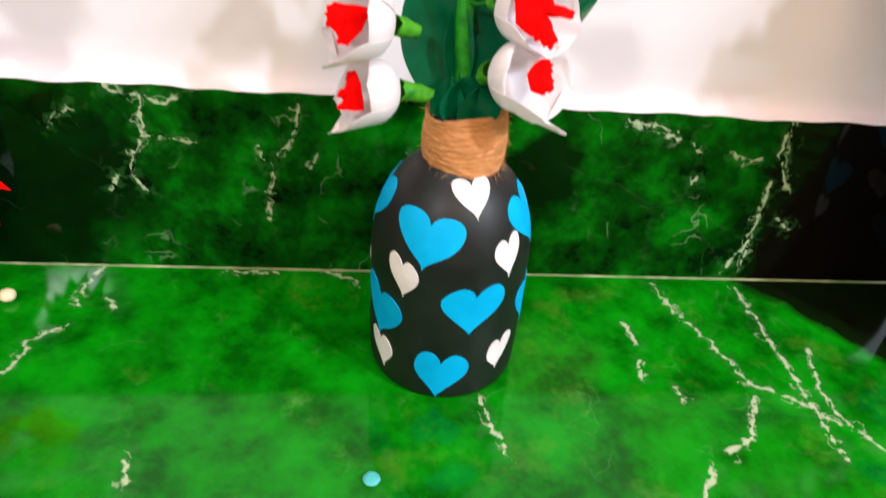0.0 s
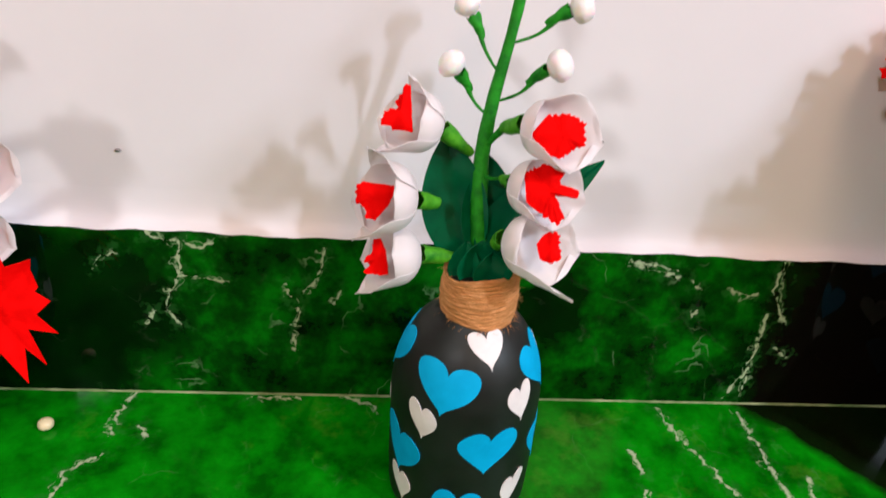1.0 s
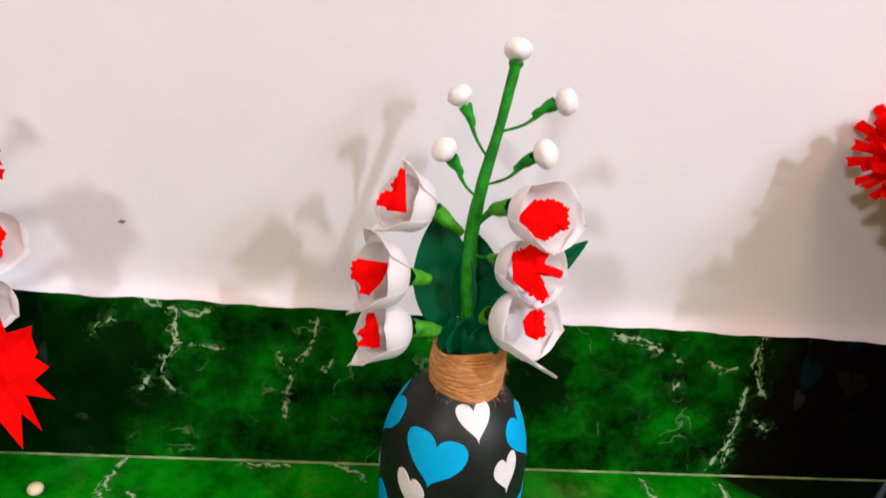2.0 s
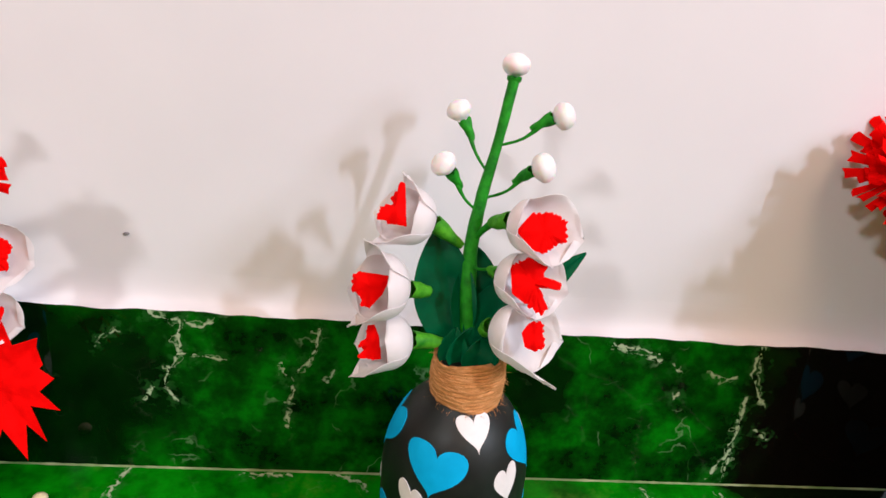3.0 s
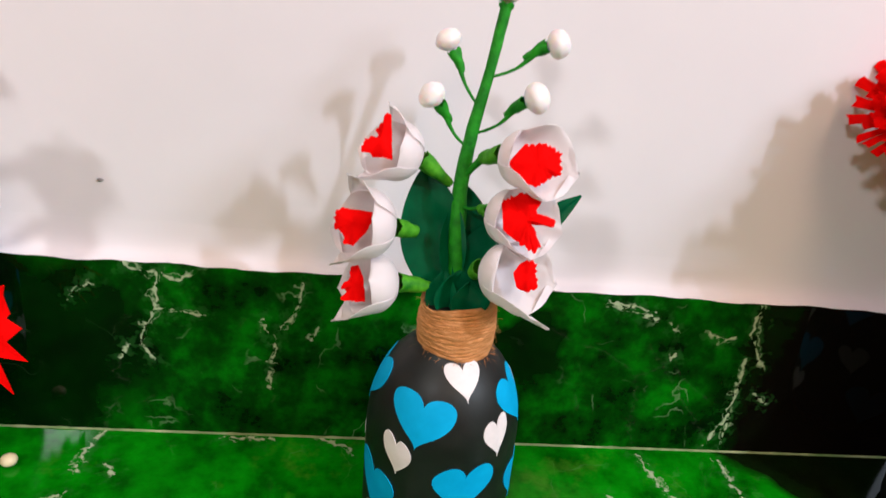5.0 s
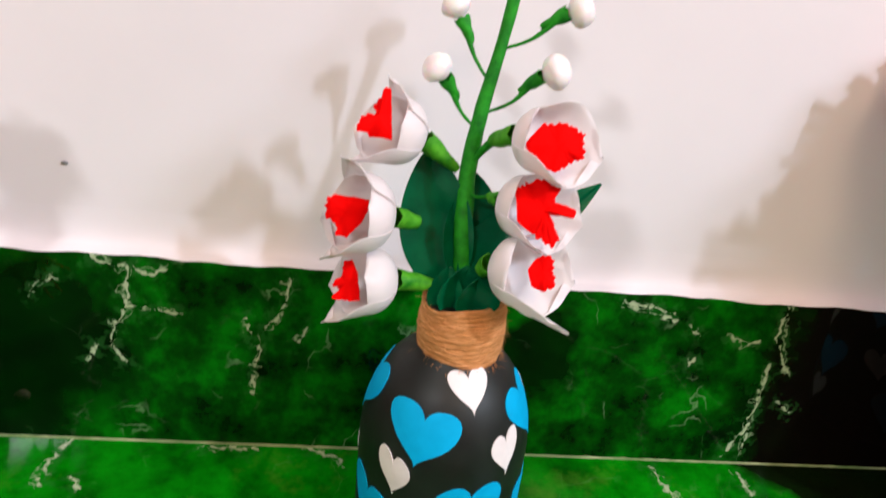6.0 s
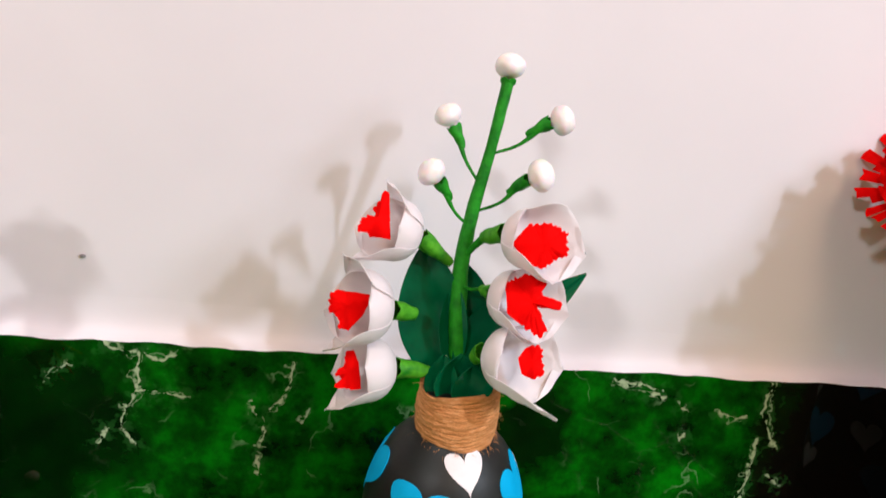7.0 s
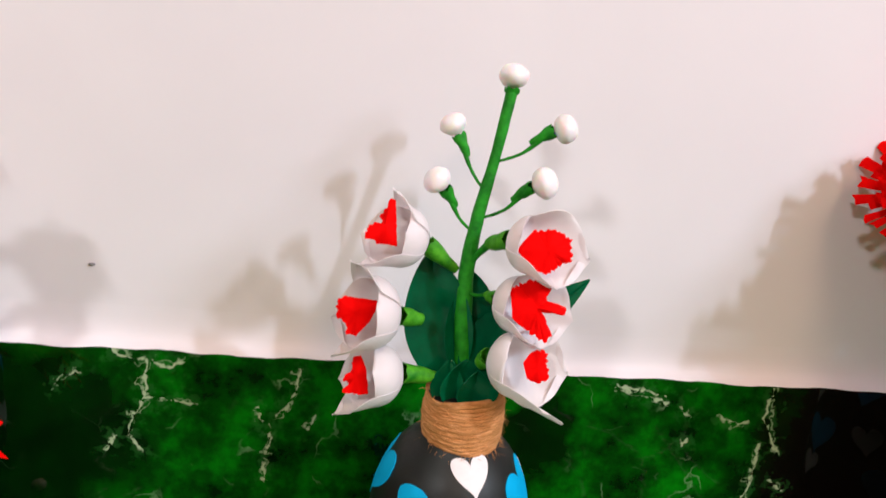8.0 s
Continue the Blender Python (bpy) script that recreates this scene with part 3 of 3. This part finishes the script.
# ---- the flower spray in the middle bottle ----
def leaf_mesh(length, width, cup, curl, seed):
    rnd = random.Random(seed)
    bm, rows = bmesh.new(), []
    n, m = 17, 11
    for i in range(n):
        u = i / (n - 1)
        half = max(0.0006, width / 2 * math.sin(math.pi * (0.06 + 0.94 * u) ** 0.95) ** 0.75) if u < 1 else 0.0005
        row = []
        for j in range(m):
            v = 2 * j / (m - 1) - 1
            z = cup * abs(v) ** 1.5 * half / width * 2 + curl * u * u + 0.0006 * math.sin(9 * u + 3 * v + seed) - 0.0006 * max(0, 1 - abs(v) * 5)
            row.append((half * v, length * u, z))
        rows.append(row)
    skin(bm, rows, False)
    thicken(bm, 0.0006)
    return bm


def bud_mesh(radius, seed):
    rnd = random.Random(seed)
    bm = bmesh.new()
    bmesh.ops.create_uvsphere(bm, u_segments=28, v_segments=18, radius=radius)
    for v in bm.verts:
        p = v.co / radius
        v.co *= 1 + 0.07 * noise.noise(p * 1.7 + Vector((seed, 0, 0))) + 0.02 * noise.noise(p * 6)
        v.co.z *= 0.80
        if v.co.z > 0:
            v.co.x *= 1 - 0.06 * v.co.z / radius
            v.co.y *= 1 - 0.06 * v.co.z / radius
    return bm


def calyx_mesh(a, b, r0, r1, seed, teeth=5):
    """A wrapped green cone from a to b that ends in small teeth."""
    rnd = random.Random(seed)
    a, b = Vector(a), Vector(b)
    turn = frame_of(b - a, (0.1, 0.3, 1))
    size = (b - a).length
    bm, rows = bmesh.new(), []
    sides = 20
    for i in range(9):
        f = i / 8
        row = []
        for k in range(sides):
            t = 2 * math.pi * k / sides
            r = r0 + (r1 - r0) * (f ** 0.8) + 0.00025 * math.sin(9 * f + 2 * t + seed)
            z = f * size
            if i == 8:
                z += 0.0016 * abs(math.sin(teeth * t / 2 + seed))
            row.append(a + turn @ Vector((r * math.cos(t), r * math.sin(t), z)))
        rows.append(row)
    skin(bm, rows, True, False)
    bm.faces.new([v for v in bm.verts[:sides]]) if bm.verts.ensure_lookup_table() is None else None
    thicken(bm, 0.0004)
    return bm


def add_bud(plant, joint, middle, radius, foot, seed):
    """A clay bud at middle on a thin twig from foot to joint."""
    joint, middle, foot = Vector(joint), Vector(middle), Vector(foot)
    bud = part("bud", bud_mesh(radius, seed), M_BUD, plant, "round white clay bud")
    bud.matrix_basis = Matrix.Translation(middle) @ frame_of(middle - joint, (0.2, 0.3, 1))
    if (foot - joint).length > 0.001:
        half = foot.lerp(joint, 0.5) + Vector((0, -0.001, -0.0025))
        part("twig", tube((foot, half, joint), (0.0007, 0.0008, 0.0017), 8, 0.1, seed), M_STEM, plant)
    part("bud_cup", calyx_mesh(foot.lerp(joint, 0.62), joint.lerp(middle, 0.12), 0.0010, 0.0033, seed), M_STEM, plant)
    return bud


def bell_frame(axis, seen):
    """z along the flower's axis, x towards the side that is turned to seen."""
    z = Vector(axis).normalized()
    x = (Vector(seen) - z * z.dot(Vector(seen))).normalized()
    return Matrix((x, z.cross(x), z)).transposed().to_4x4()


FRONT = Vector((-0.1, -0.85, 0.5)).normalized()


def add_flower(plant, foot, base, axis, radius, petals, red, seed, neck):
    """A cup flower: green paper cup from foot to base, white petals that open along axis, torn red crepe in the mouth."""
    foot, base, axis = Vector(foot), Vector(base), Vector(axis).normalized()
    cup = part("flower_cup", calyx_mesh(foot, base - axis * 0.0014, neck[0], neck[1], seed), M_CALYX, plant, "light green paper cup of a flower")
    turn = Matrix.Translation(base) @ bell_frame(axis, FRONT)
    for i, (round_to, span, length, point, flare) in enumerate(petals):
        p = part("petal", bell_petal(round_to, span, length, point, radius, flare, i, seed * 10 + i), M_PETAL, cup, "white hollow petal")
        p.matrix_basis = turn
    middle, corners, ragged = red
    c = part("red_heart", torn_sheet(corners, ragged, seed), M_RED, cup, "torn red crepe paper centre")
    c.matrix_basis = Matrix.Translation(middle) @ frame_of(FRONT)
    return cup


STEM = ((0.0935, -0.0735, 0.1300), (0.0915, -0.0705, 0.1590), (0.0900, -0.0650, 0.1830), (0.0900, -0.0580, 0.2060), (0.0935, -0.0530, 0.2320),
        (0.0995, -0.0480, 0.2610), (0.1040, -0.0430, 0.2890))


def flower_spray(label):
    plant = thing("flower_spray", VASE, label, "artificial flowers")

    def rel(p):
        return Vector(p) - VASE

    part("stem", tube([rel(p) for p in STEM], (0.0042, 0.0042, 0.0042, 0.0038, 0.0031, 0.0025, 0.0028), 12, 0.05, 2), M_STEM, plant, "thick stem wrapped in green tape")
    for joint, middle, radius, foot, seed in (
            ((0.1040, -0.0430, 0.2880), (0.1046, -0.0410, 0.2955), 0.0070, (0.1035, -0.0440, 0.2830), 1),
            ((0.0830, -0.0400, 0.2645), (0.0788, -0.0398, 0.2712), 0.0064, (0.0935, -0.0505, 0.2450), 2),
            ((0.1215, -0.0550, 0.2735), (0.1285, -0.0550, 0.2755), 0.0068, (0.1005, -0.0485, 0.2570), 3),
            ((0.0775, -0.0560, 0.2425), (0.0722, -0.0561, 0.2480), 0.0068, (0.0905, -0.0535, 0.2240), 4),
            ((0.1130, -0.0650, 0.2492), (0.1200, -0.0660, 0.2525), 0.0074, (0.0965, -0.0535, 0.2310), 5)):
        add_bud(plant, rel(joint), rel(middle), radius, rel(foot), seed)

    # petals: turn round the axis (0 faces the room), span, length, point, flare
    far = (185, 200, 0.0270, 4.0, 0.15)
    low = (95, 120, 0.0270, 2.6, 0.25)
    wide = (185, 225, 0.0310, 3.0, 0.40)
    low_w = (262, 120, 0.0290, 3.4, 0.25)
    west = (-0.95, -0.22, 0.14)
    # torn red pieces: middle, corners, torn edges
    red_1 = ((0.0495, -0.0700, 0.2310), ((1.6, 11.4), (3.8, 10.7), (6.6, -10.1), (-1.6, -9.8), (-7.6, -8.5), (-7.3, -1.9), (-1.6, 0), (-2.2, 3.8), (0.6, 6.3)), (3, 4, 5, 6, 7, 8))
    red_2 = ((0.0398, -0.0850, 0.1913), ((-9.5, 7.3), (-3.2, 8.5), (9.8, 7.9), (5.7, -1.6), (0.6, -8.8), (-4.4, -7.3), (-5, -3.2), (-9.2, -0.9)), (0, 4, 5, 6, 7))
    red_3 = ((0.0413, -0.0890, 0.1635), ((-2.5, 8.8), (0.6, 9.5), (3.8, 3.8), (6, -7.3), (1.6, -8.2), (-5.7, -7.6), (-3.2, -3.8), (-6.3, -1.9), (-2.8, 2.2)), (4, 5, 6, 7, 8))
    red_4 = ((0.1193, -0.0880, 0.2276), ((-12.3, 0), (-6, 9.2), (2.5, 10.4), (11.4, 7.3), (10.4, 2.2), (11.7, -2.2), (5.7, -4.7), (1, -9.5), (-3.8, -7.9)), (1, 2, 3, 4, 5, 6, 7))
    red_5 = ((0.1150, -0.0900, 0.2026), ((-8.8, 7), (-1.6, 11.7), (4.7, 12), (10.1, 10.7), (5.4, 6.6), (8.8, 3.2), (16.1, 1.3), (15.8, -1.9), (3.8, -1.5), (8, -6.6), (11, -12), (7.9, -15.2), (0, -10.4), (-7, -5.7)), (0, 1, 2, 3, 4, 6, 8, 10, 11))
    red_6 = ((0.1209, -0.0980, 0.1773), ((-6.6, 1), (-4, 5.7), (-0.3, 7.9), (3.8, 6.3), (3.8, 1), (4.7, -4.4), (0.6, -7), (-4.7, -5.4)), (2, 3, 4, 5))
    for foot, base, axis, radius, petals, red, seed, neck in (
            ((0.0850, -0.0600, 0.2060), (0.0690, -0.0620, 0.2185), (-0.92, -0.18, 0.30), 0.0118, ((0, 215, 0.0150, 6.0, 0.0), far, low_w, (80, 120, 0.0230, 2.4, 0.5)), red_1, 11, (0.0016, 0.0048)),
            ((0.0690, -0.0720, 0.1850), (0.0585, -0.0785, 0.1895), west, 0.0142, ((0, 215, 0.0150, 6.0, 0.0), far, low_w, (95, 150, 0.0240, 3.0, 0.6)), red_2, 12, (0.0030, 0.0046)),
            ((0.0780, -0.0745, 0.1570), (0.0620, -0.0800, 0.1610), (-0.95, -0.2, 0.04), 0.0130, ((0, 215, 0.0170, 6.0, 0.0), far, (250, 140, 0.0315, 3.2, 0.20)), red_3, 13, (0.0026, 0.0048)),
            ((0.0985, -0.0640, 0.2215), (0.1060, -0.0740, 0.2270), (0.80, -0.58, 0.10), 0.0113, ((0, 240, 0.0105, 5.0, 0.05), wide, low), red_4, 14, (0.0030, 0.0044)),
            ((0.0985, -0.0700, 0.1985), (0.1030, -0.0750, 0.1990), (0.80, -0.58, 0.06), 0.0113, ((0, 240, 0.0110, 5.0, 0.05), wide, low), red_5, 15, (0.0016, 0.0034)),
            ((0.0980, -0.0800, 0.1680), (0.1015, -0.0850, 0.1735), (0.85, -0.52, 0.10), 0.0130, ((0, 235, 0.0130, 6.0, 0.0), wide, (78, 80, 0.0400, 1.3, 0.22)), red_6, 16, (0.0030, 0.0046))):
        red = (rel(red[0]), red[1], red[2])
        add_flower(plant, rel(foot), rel(base), axis, radius, petals, red, seed, neck)
    part("twig", tube((rel((0.0905, -0.0620, 0.1960)), rel((0.0945, -0.0665, 0.1965)), rel((0.0985, -0.0700, 0.1985))), (0.0008, 0.0008, 0.0009), 8), M_STEM, plant)
    part("twig", tube((rel((0.0900, -0.0580, 0.2080)), rel((0.0945, -0.0600, 0.2150)), rel((0.0985, -0.0640, 0.2215))), (0.0018, 0.0017, 0.0022), 8), M_STEM, plant)

    # leaves: foot, tip, width, hollow, curl, facing
    for foot, tip, width, hollow, curl, facing, seed in (
            ((0.0850, -0.0700, 0.1500), (0.0730, -0.0500, 0.2120), 0.0330, 0.006, 0.002, (-0.2, -0.9, 0.3), 1),
            ((0.0960, -0.0690, 0.1500), (0.0930, -0.0520, 0.2030), 0.0300, 0.005, 0.002, (0.2, -0.9, 0.3), 2),
            ((0.0970, -0.0770, 0.1490), (0.1120, -0.0590, 0.1900), 0.0290, 0.004, 0.003, (-0.1, -0.9, 0.45), 3),
            ((0.0975, -0.0790, 0.1500), (0.1080, -0.0820, 0.1660), 0.0170, 0.004, 0.002, (-0.5, -0.8, 0.4), 4),
            ((0.0890, -0.0820, 0.1440), (0.0925, -0.0760, 0.1680), 0.0240, 0.003, 0.002, (0.3, -0.9, 0.3), 5),
            ((0.0845, -0.0830, 0.1430), (0.0850, -0.0740, 0.1660), 0.0160, 0.003, 0.002, (-0.3, -0.9, 0.3), 7),
            ((0.0965, -0.0860, 0.1440), (0.0970, -0.0800, 0.1640), 0.0180, 0.003, 0.002, (0.1, -0.9, 0.3), 9),
            ((0.1000, -0.0600, 0.1560), (0.1535, -0.0500, 0.2010), 0.0160, 0.003, -0.003, (0.2, -0.8, 0.5), 6)):
        foot, tip = rel(foot), rel(tip)
        way = (tip - foot).normalized()
        x = way.cross(Vector(facing)).normalized()
        z = x.cross(way)
        ob = part("leaf", leaf_mesh((tip - foot).length, width, hollow, curl, seed), M_LEAF, plant, "dark green glossy oval leaf")
        ob.matrix_basis = Matrix.Translation(foot) @ Matrix((x, way, z)).transposed().to_4x4()
    return plant


spray = flower_spray("handmade white flowers with red centres, buds and green leaves")

# ---- neighbours on both sides ----
vase_right = copy_thing(vase, pose(0.425, -0.062, 0, 0, 0, -26))
vase_left = copy_thing(vase, pose(-0.243, -0.0735, 0, 0, 0, 40))


def ribbon_flower(plant, middle, face, radius, seed, layers=4):
    """A crepe carnation: layers of torn rosettes of growing hollow."""
    core = None
    turn = frame_of(face)
    for k in range(layers):
        r = radius * (1 - 0.14 * k)
        ob = part("rosette", fringe_mesh(r, round(900 * radius) - 4 * k, 0.004 + 0.0040 * k, seed * 7 + k, 1.0 if layers > 1 else 0.9), M_RED, core or plant, "" if core else "red crepe paper flower with a torn edge")
        m = Matrix.Translation(Vector(middle) + turn @ Vector((0, 0, 0.002 * k))) @ turn @ Matrix.Rotation(seed + k * 0.7, 4, "Z")
        if core is None:
            core, first = ob, m
            ob.matrix_basis = m
        else:
            ob.matrix_basis = first.inverted() @ m
    return core


def bouquet(at, label):
    """A round bouquet of red crepe flowers over strap leaves, standing in its bottle."""
    b = thing("red_bouquet", at, label, "artificial flowers")
    rnd = random.Random(21)
    part("stem", tube(((0, 0, 0.128), (0, 0, 0.16), (0.002, 0, 0.2)), (0.005, 0.006, 0.004), 10), M_STEM, b)
    heads = [(-0.080, 0.0455, 0.249, 0.037), (-0.065, 0.044, 0.222, 0.024), (-0.069, 0.014, 0.236, 0.022),
             (0.010, -0.020, 0.285, 0.028)]
    for k in range(38):
        up = 1 - 2 * (k + 0.5) / 38
        wide, a = 0.072 * math.sqrt(1 - up * up), 2.39996 * k
        x, y, z = -0.019 + wide * math.cos(a), min(wide * math.sin(a), 0.050), 0.202 + 0.074 * up
        if x > 0.012:
            heads.append((x, y, z, 0.028))
    for i, (x, y, z, r) in enumerate(heads):
        p = Vector((x, y, z))
        face = (p - Vector((0, 0, 0.17))).normalized() * 0.5 + Vector((-0.25, -0.8, 0.3))
        part("flower_stalk", tube(((0, 0, 0.165), (x * 0.5, y * 0.5, 0.165 + (z - 0.165) * 0.6), p), (0.0016, 0.0014, 0.0012), 7), M_STEM, b)
        ribbon_flower(b, p, face, r, i + 1, 4 if i < 3 else 1)
    # wide slitted ribbon fans behind the heads, unseen, added to shape the shadow
    fan = part("shadow_fan", fringe_mesh(0.083, 46, 0.004, 77, 1.2), M_RED, b, "unseen wide fan of red crepe ribbons, added to cast shade")
    fan.matrix_basis = Matrix.Translation((-0.022, 0.008, 0.207)) @ frame_of((0.58, -0.55, 0.60))
    inner = part("shadow_fan", fringe_mesh(0.052, 30, 0.004, 78, 1.1), M_RED, b)
    inner.matrix_basis = Matrix.Translation((-0.019, 0.004, 0.209)) @ frame_of((0.52, -0.60, 0.60))
    for i in range(80):
        a, e = rnd.uniform(0, 6.28), rnd.uniform(-0.75, 0.9)
        size = rnd.uniform(0.05, 0.085)
        way = Vector((math.cos(a) * math.cos(e), math.sin(a) * math.cos(e), math.sin(e)))
        tip = Vector((0, 0, 0.165)) + way * size
        if tip.y + at[1] > 0.0 or tip.x < 0.0:
            continue
        x = way.cross(Vector((rnd.uniform(-0.4, 0.4), -1, 0.3))).normalized()
        ob = part("leaf", leaf_mesh(size, rnd.uniform(0.012, 0.02), 0.003, 0.004, i), M_LEAF, b)
        ob.matrix_basis = Matrix.Translation((0, 0, 0.165)) @ Matrix((x, way, x.cross(way))).transposed().to_4x4()
    return b


bouquet((0.425, -0.062, 0), "red crepe paper bouquet in a black bottle by the wall")


def side_spray(at, label):
    """White cup flowers with red hearts, and one big red star flower, in the bottle at the other end."""
    s = thing("star_flower_spray", at, label, "artificial flowers")
    part("stem", tube(((0, 0, 0.13), (0.0, 0.005, 0.17), (0.01, 0.02, 0.22), (0.028, 0.03, 0.275)), (0.004, 0.004, 0.0035, 0.002), 10), M_STEM, s)
    star = part("star_flower", jagged_mesh(0.038, 15, 0.40, 0.004, 5, 1.0, 0.0007, 0.10), M_RED, s, "big red star-shaped paper flower")
    star.matrix_basis = Matrix.Translation((0.074, 0.024, 0.099)) @ frame_of((0.25, -0.9, 0.35))
    eye = part("star_centre", leaf_mesh(0.022, 0.016, 0.004, 0.003, 8), M_PETAL, star, "white middle of the red flower")
    eye.matrix_basis = Matrix.Translation((-0.004, -0.012, 0.004))
    part("flower_stalk", tube(((0.0, -0.005, 0.145), (0.035, 0.014, 0.125), (0.069, 0.026, 0.090)), (0.002, 0.002, 0.002), 8), M_STEM, s)
    near, far, low = (0, 190, 0.0105, 5.0, 0.05), (180, 215, 0.027, 4.0, 0.20), (95, 120, 0.029, 2.6, 0.30)
    for foot, base, axis, seed in (
            ((0.012, 0.020, 0.215), (0.062, 0.028, 0.222), (0.75, -0.6, 0.1), 31),
            ((0.008, 0.012, 0.150), (0.060, 0.036, 0.142), (0.80, -0.4, -0.1), 32),
            ((0.004, 0.008, 0.165), (0.072, 0.036, 0.180), (0.80, -0.5, 0.0), 33)):
        mouth = Vector(base) + Vector(axis).normalized() * 0.016
        add_flower(s, foot, base, axis, 0.0145, (near, far, low), (mouth, ((-9, 1), (-5, 8), (3, 9), (10, 5), (8, -2), (9, -7), (0, -9), (-6, -6)), (1, 2, 3, 4, 5)), seed, (0.002, 0.0045))
    ribbon_flower(s, (0.080, 0.022, 0.224), (0.5, -0.8, 0.3), 0.022, 3, 3)
    for joint, middle, seed in (((0.028, 0.030, 0.275), (0.029, 0.031, 0.283), 41), ((0.050, 0.030, 0.262), (0.056, 0.031, 0.266), 42), ((0.0, 0.03, 0.25), (-0.005, 0.03, 0.256), 43)):
        add_bud(s, joint, middle, 0.0068, (0.012, 0.022, 0.228), seed)
    return s


side_spray((-0.243, -0.0735, 0), "white flowers with red centres and a big red star flower")

# ---- small things on the counter and the wall ----
def pebble(radius, flat, seed):
    bm = bmesh.new()
    bmesh.ops.create_uvsphere(bm, u_segments=24, v_segments=14, radius=radius)
    for v in bm.verts:
        v.co *= 1 + 0.05 * noise.noise(v.co / radius * 1.5 + Vector((seed, 0, 0)))
        v.co.z *= flat
    low = min(v.co.z for v in bm.verts)
    for v in bm.verts:
        v.co.z -= low
    return bm


bead = tagged(part("bead", pebble(0.0048, 0.8, 1), M_BEAD), "small cream bead lying on the green counter", "bead")
bead.location = (-0.162, -0.037, 0.0)
scrap = tagged(part("paper_scrap", pebble(0.0042, 0.25, 2), M_CYAN), "small cyan scrap lying on the counter", "scrap")
scrap.location = (0.054, -0.164, 0.0)
nail = tagged(part("nail", lathe(((0, 0.0006), (0.0006, 0.0012), (0.0012, 0.0011), (0.0016, 0.0004)), 12), M_MARK), "small grey nail head in the white wall", "nail")
nail.matrix_world = pose(-0.109, 0.0119, 0.169, 90, 0, 0) @ Matrix.Diagonal((1.5, 0.8, 1, 1))
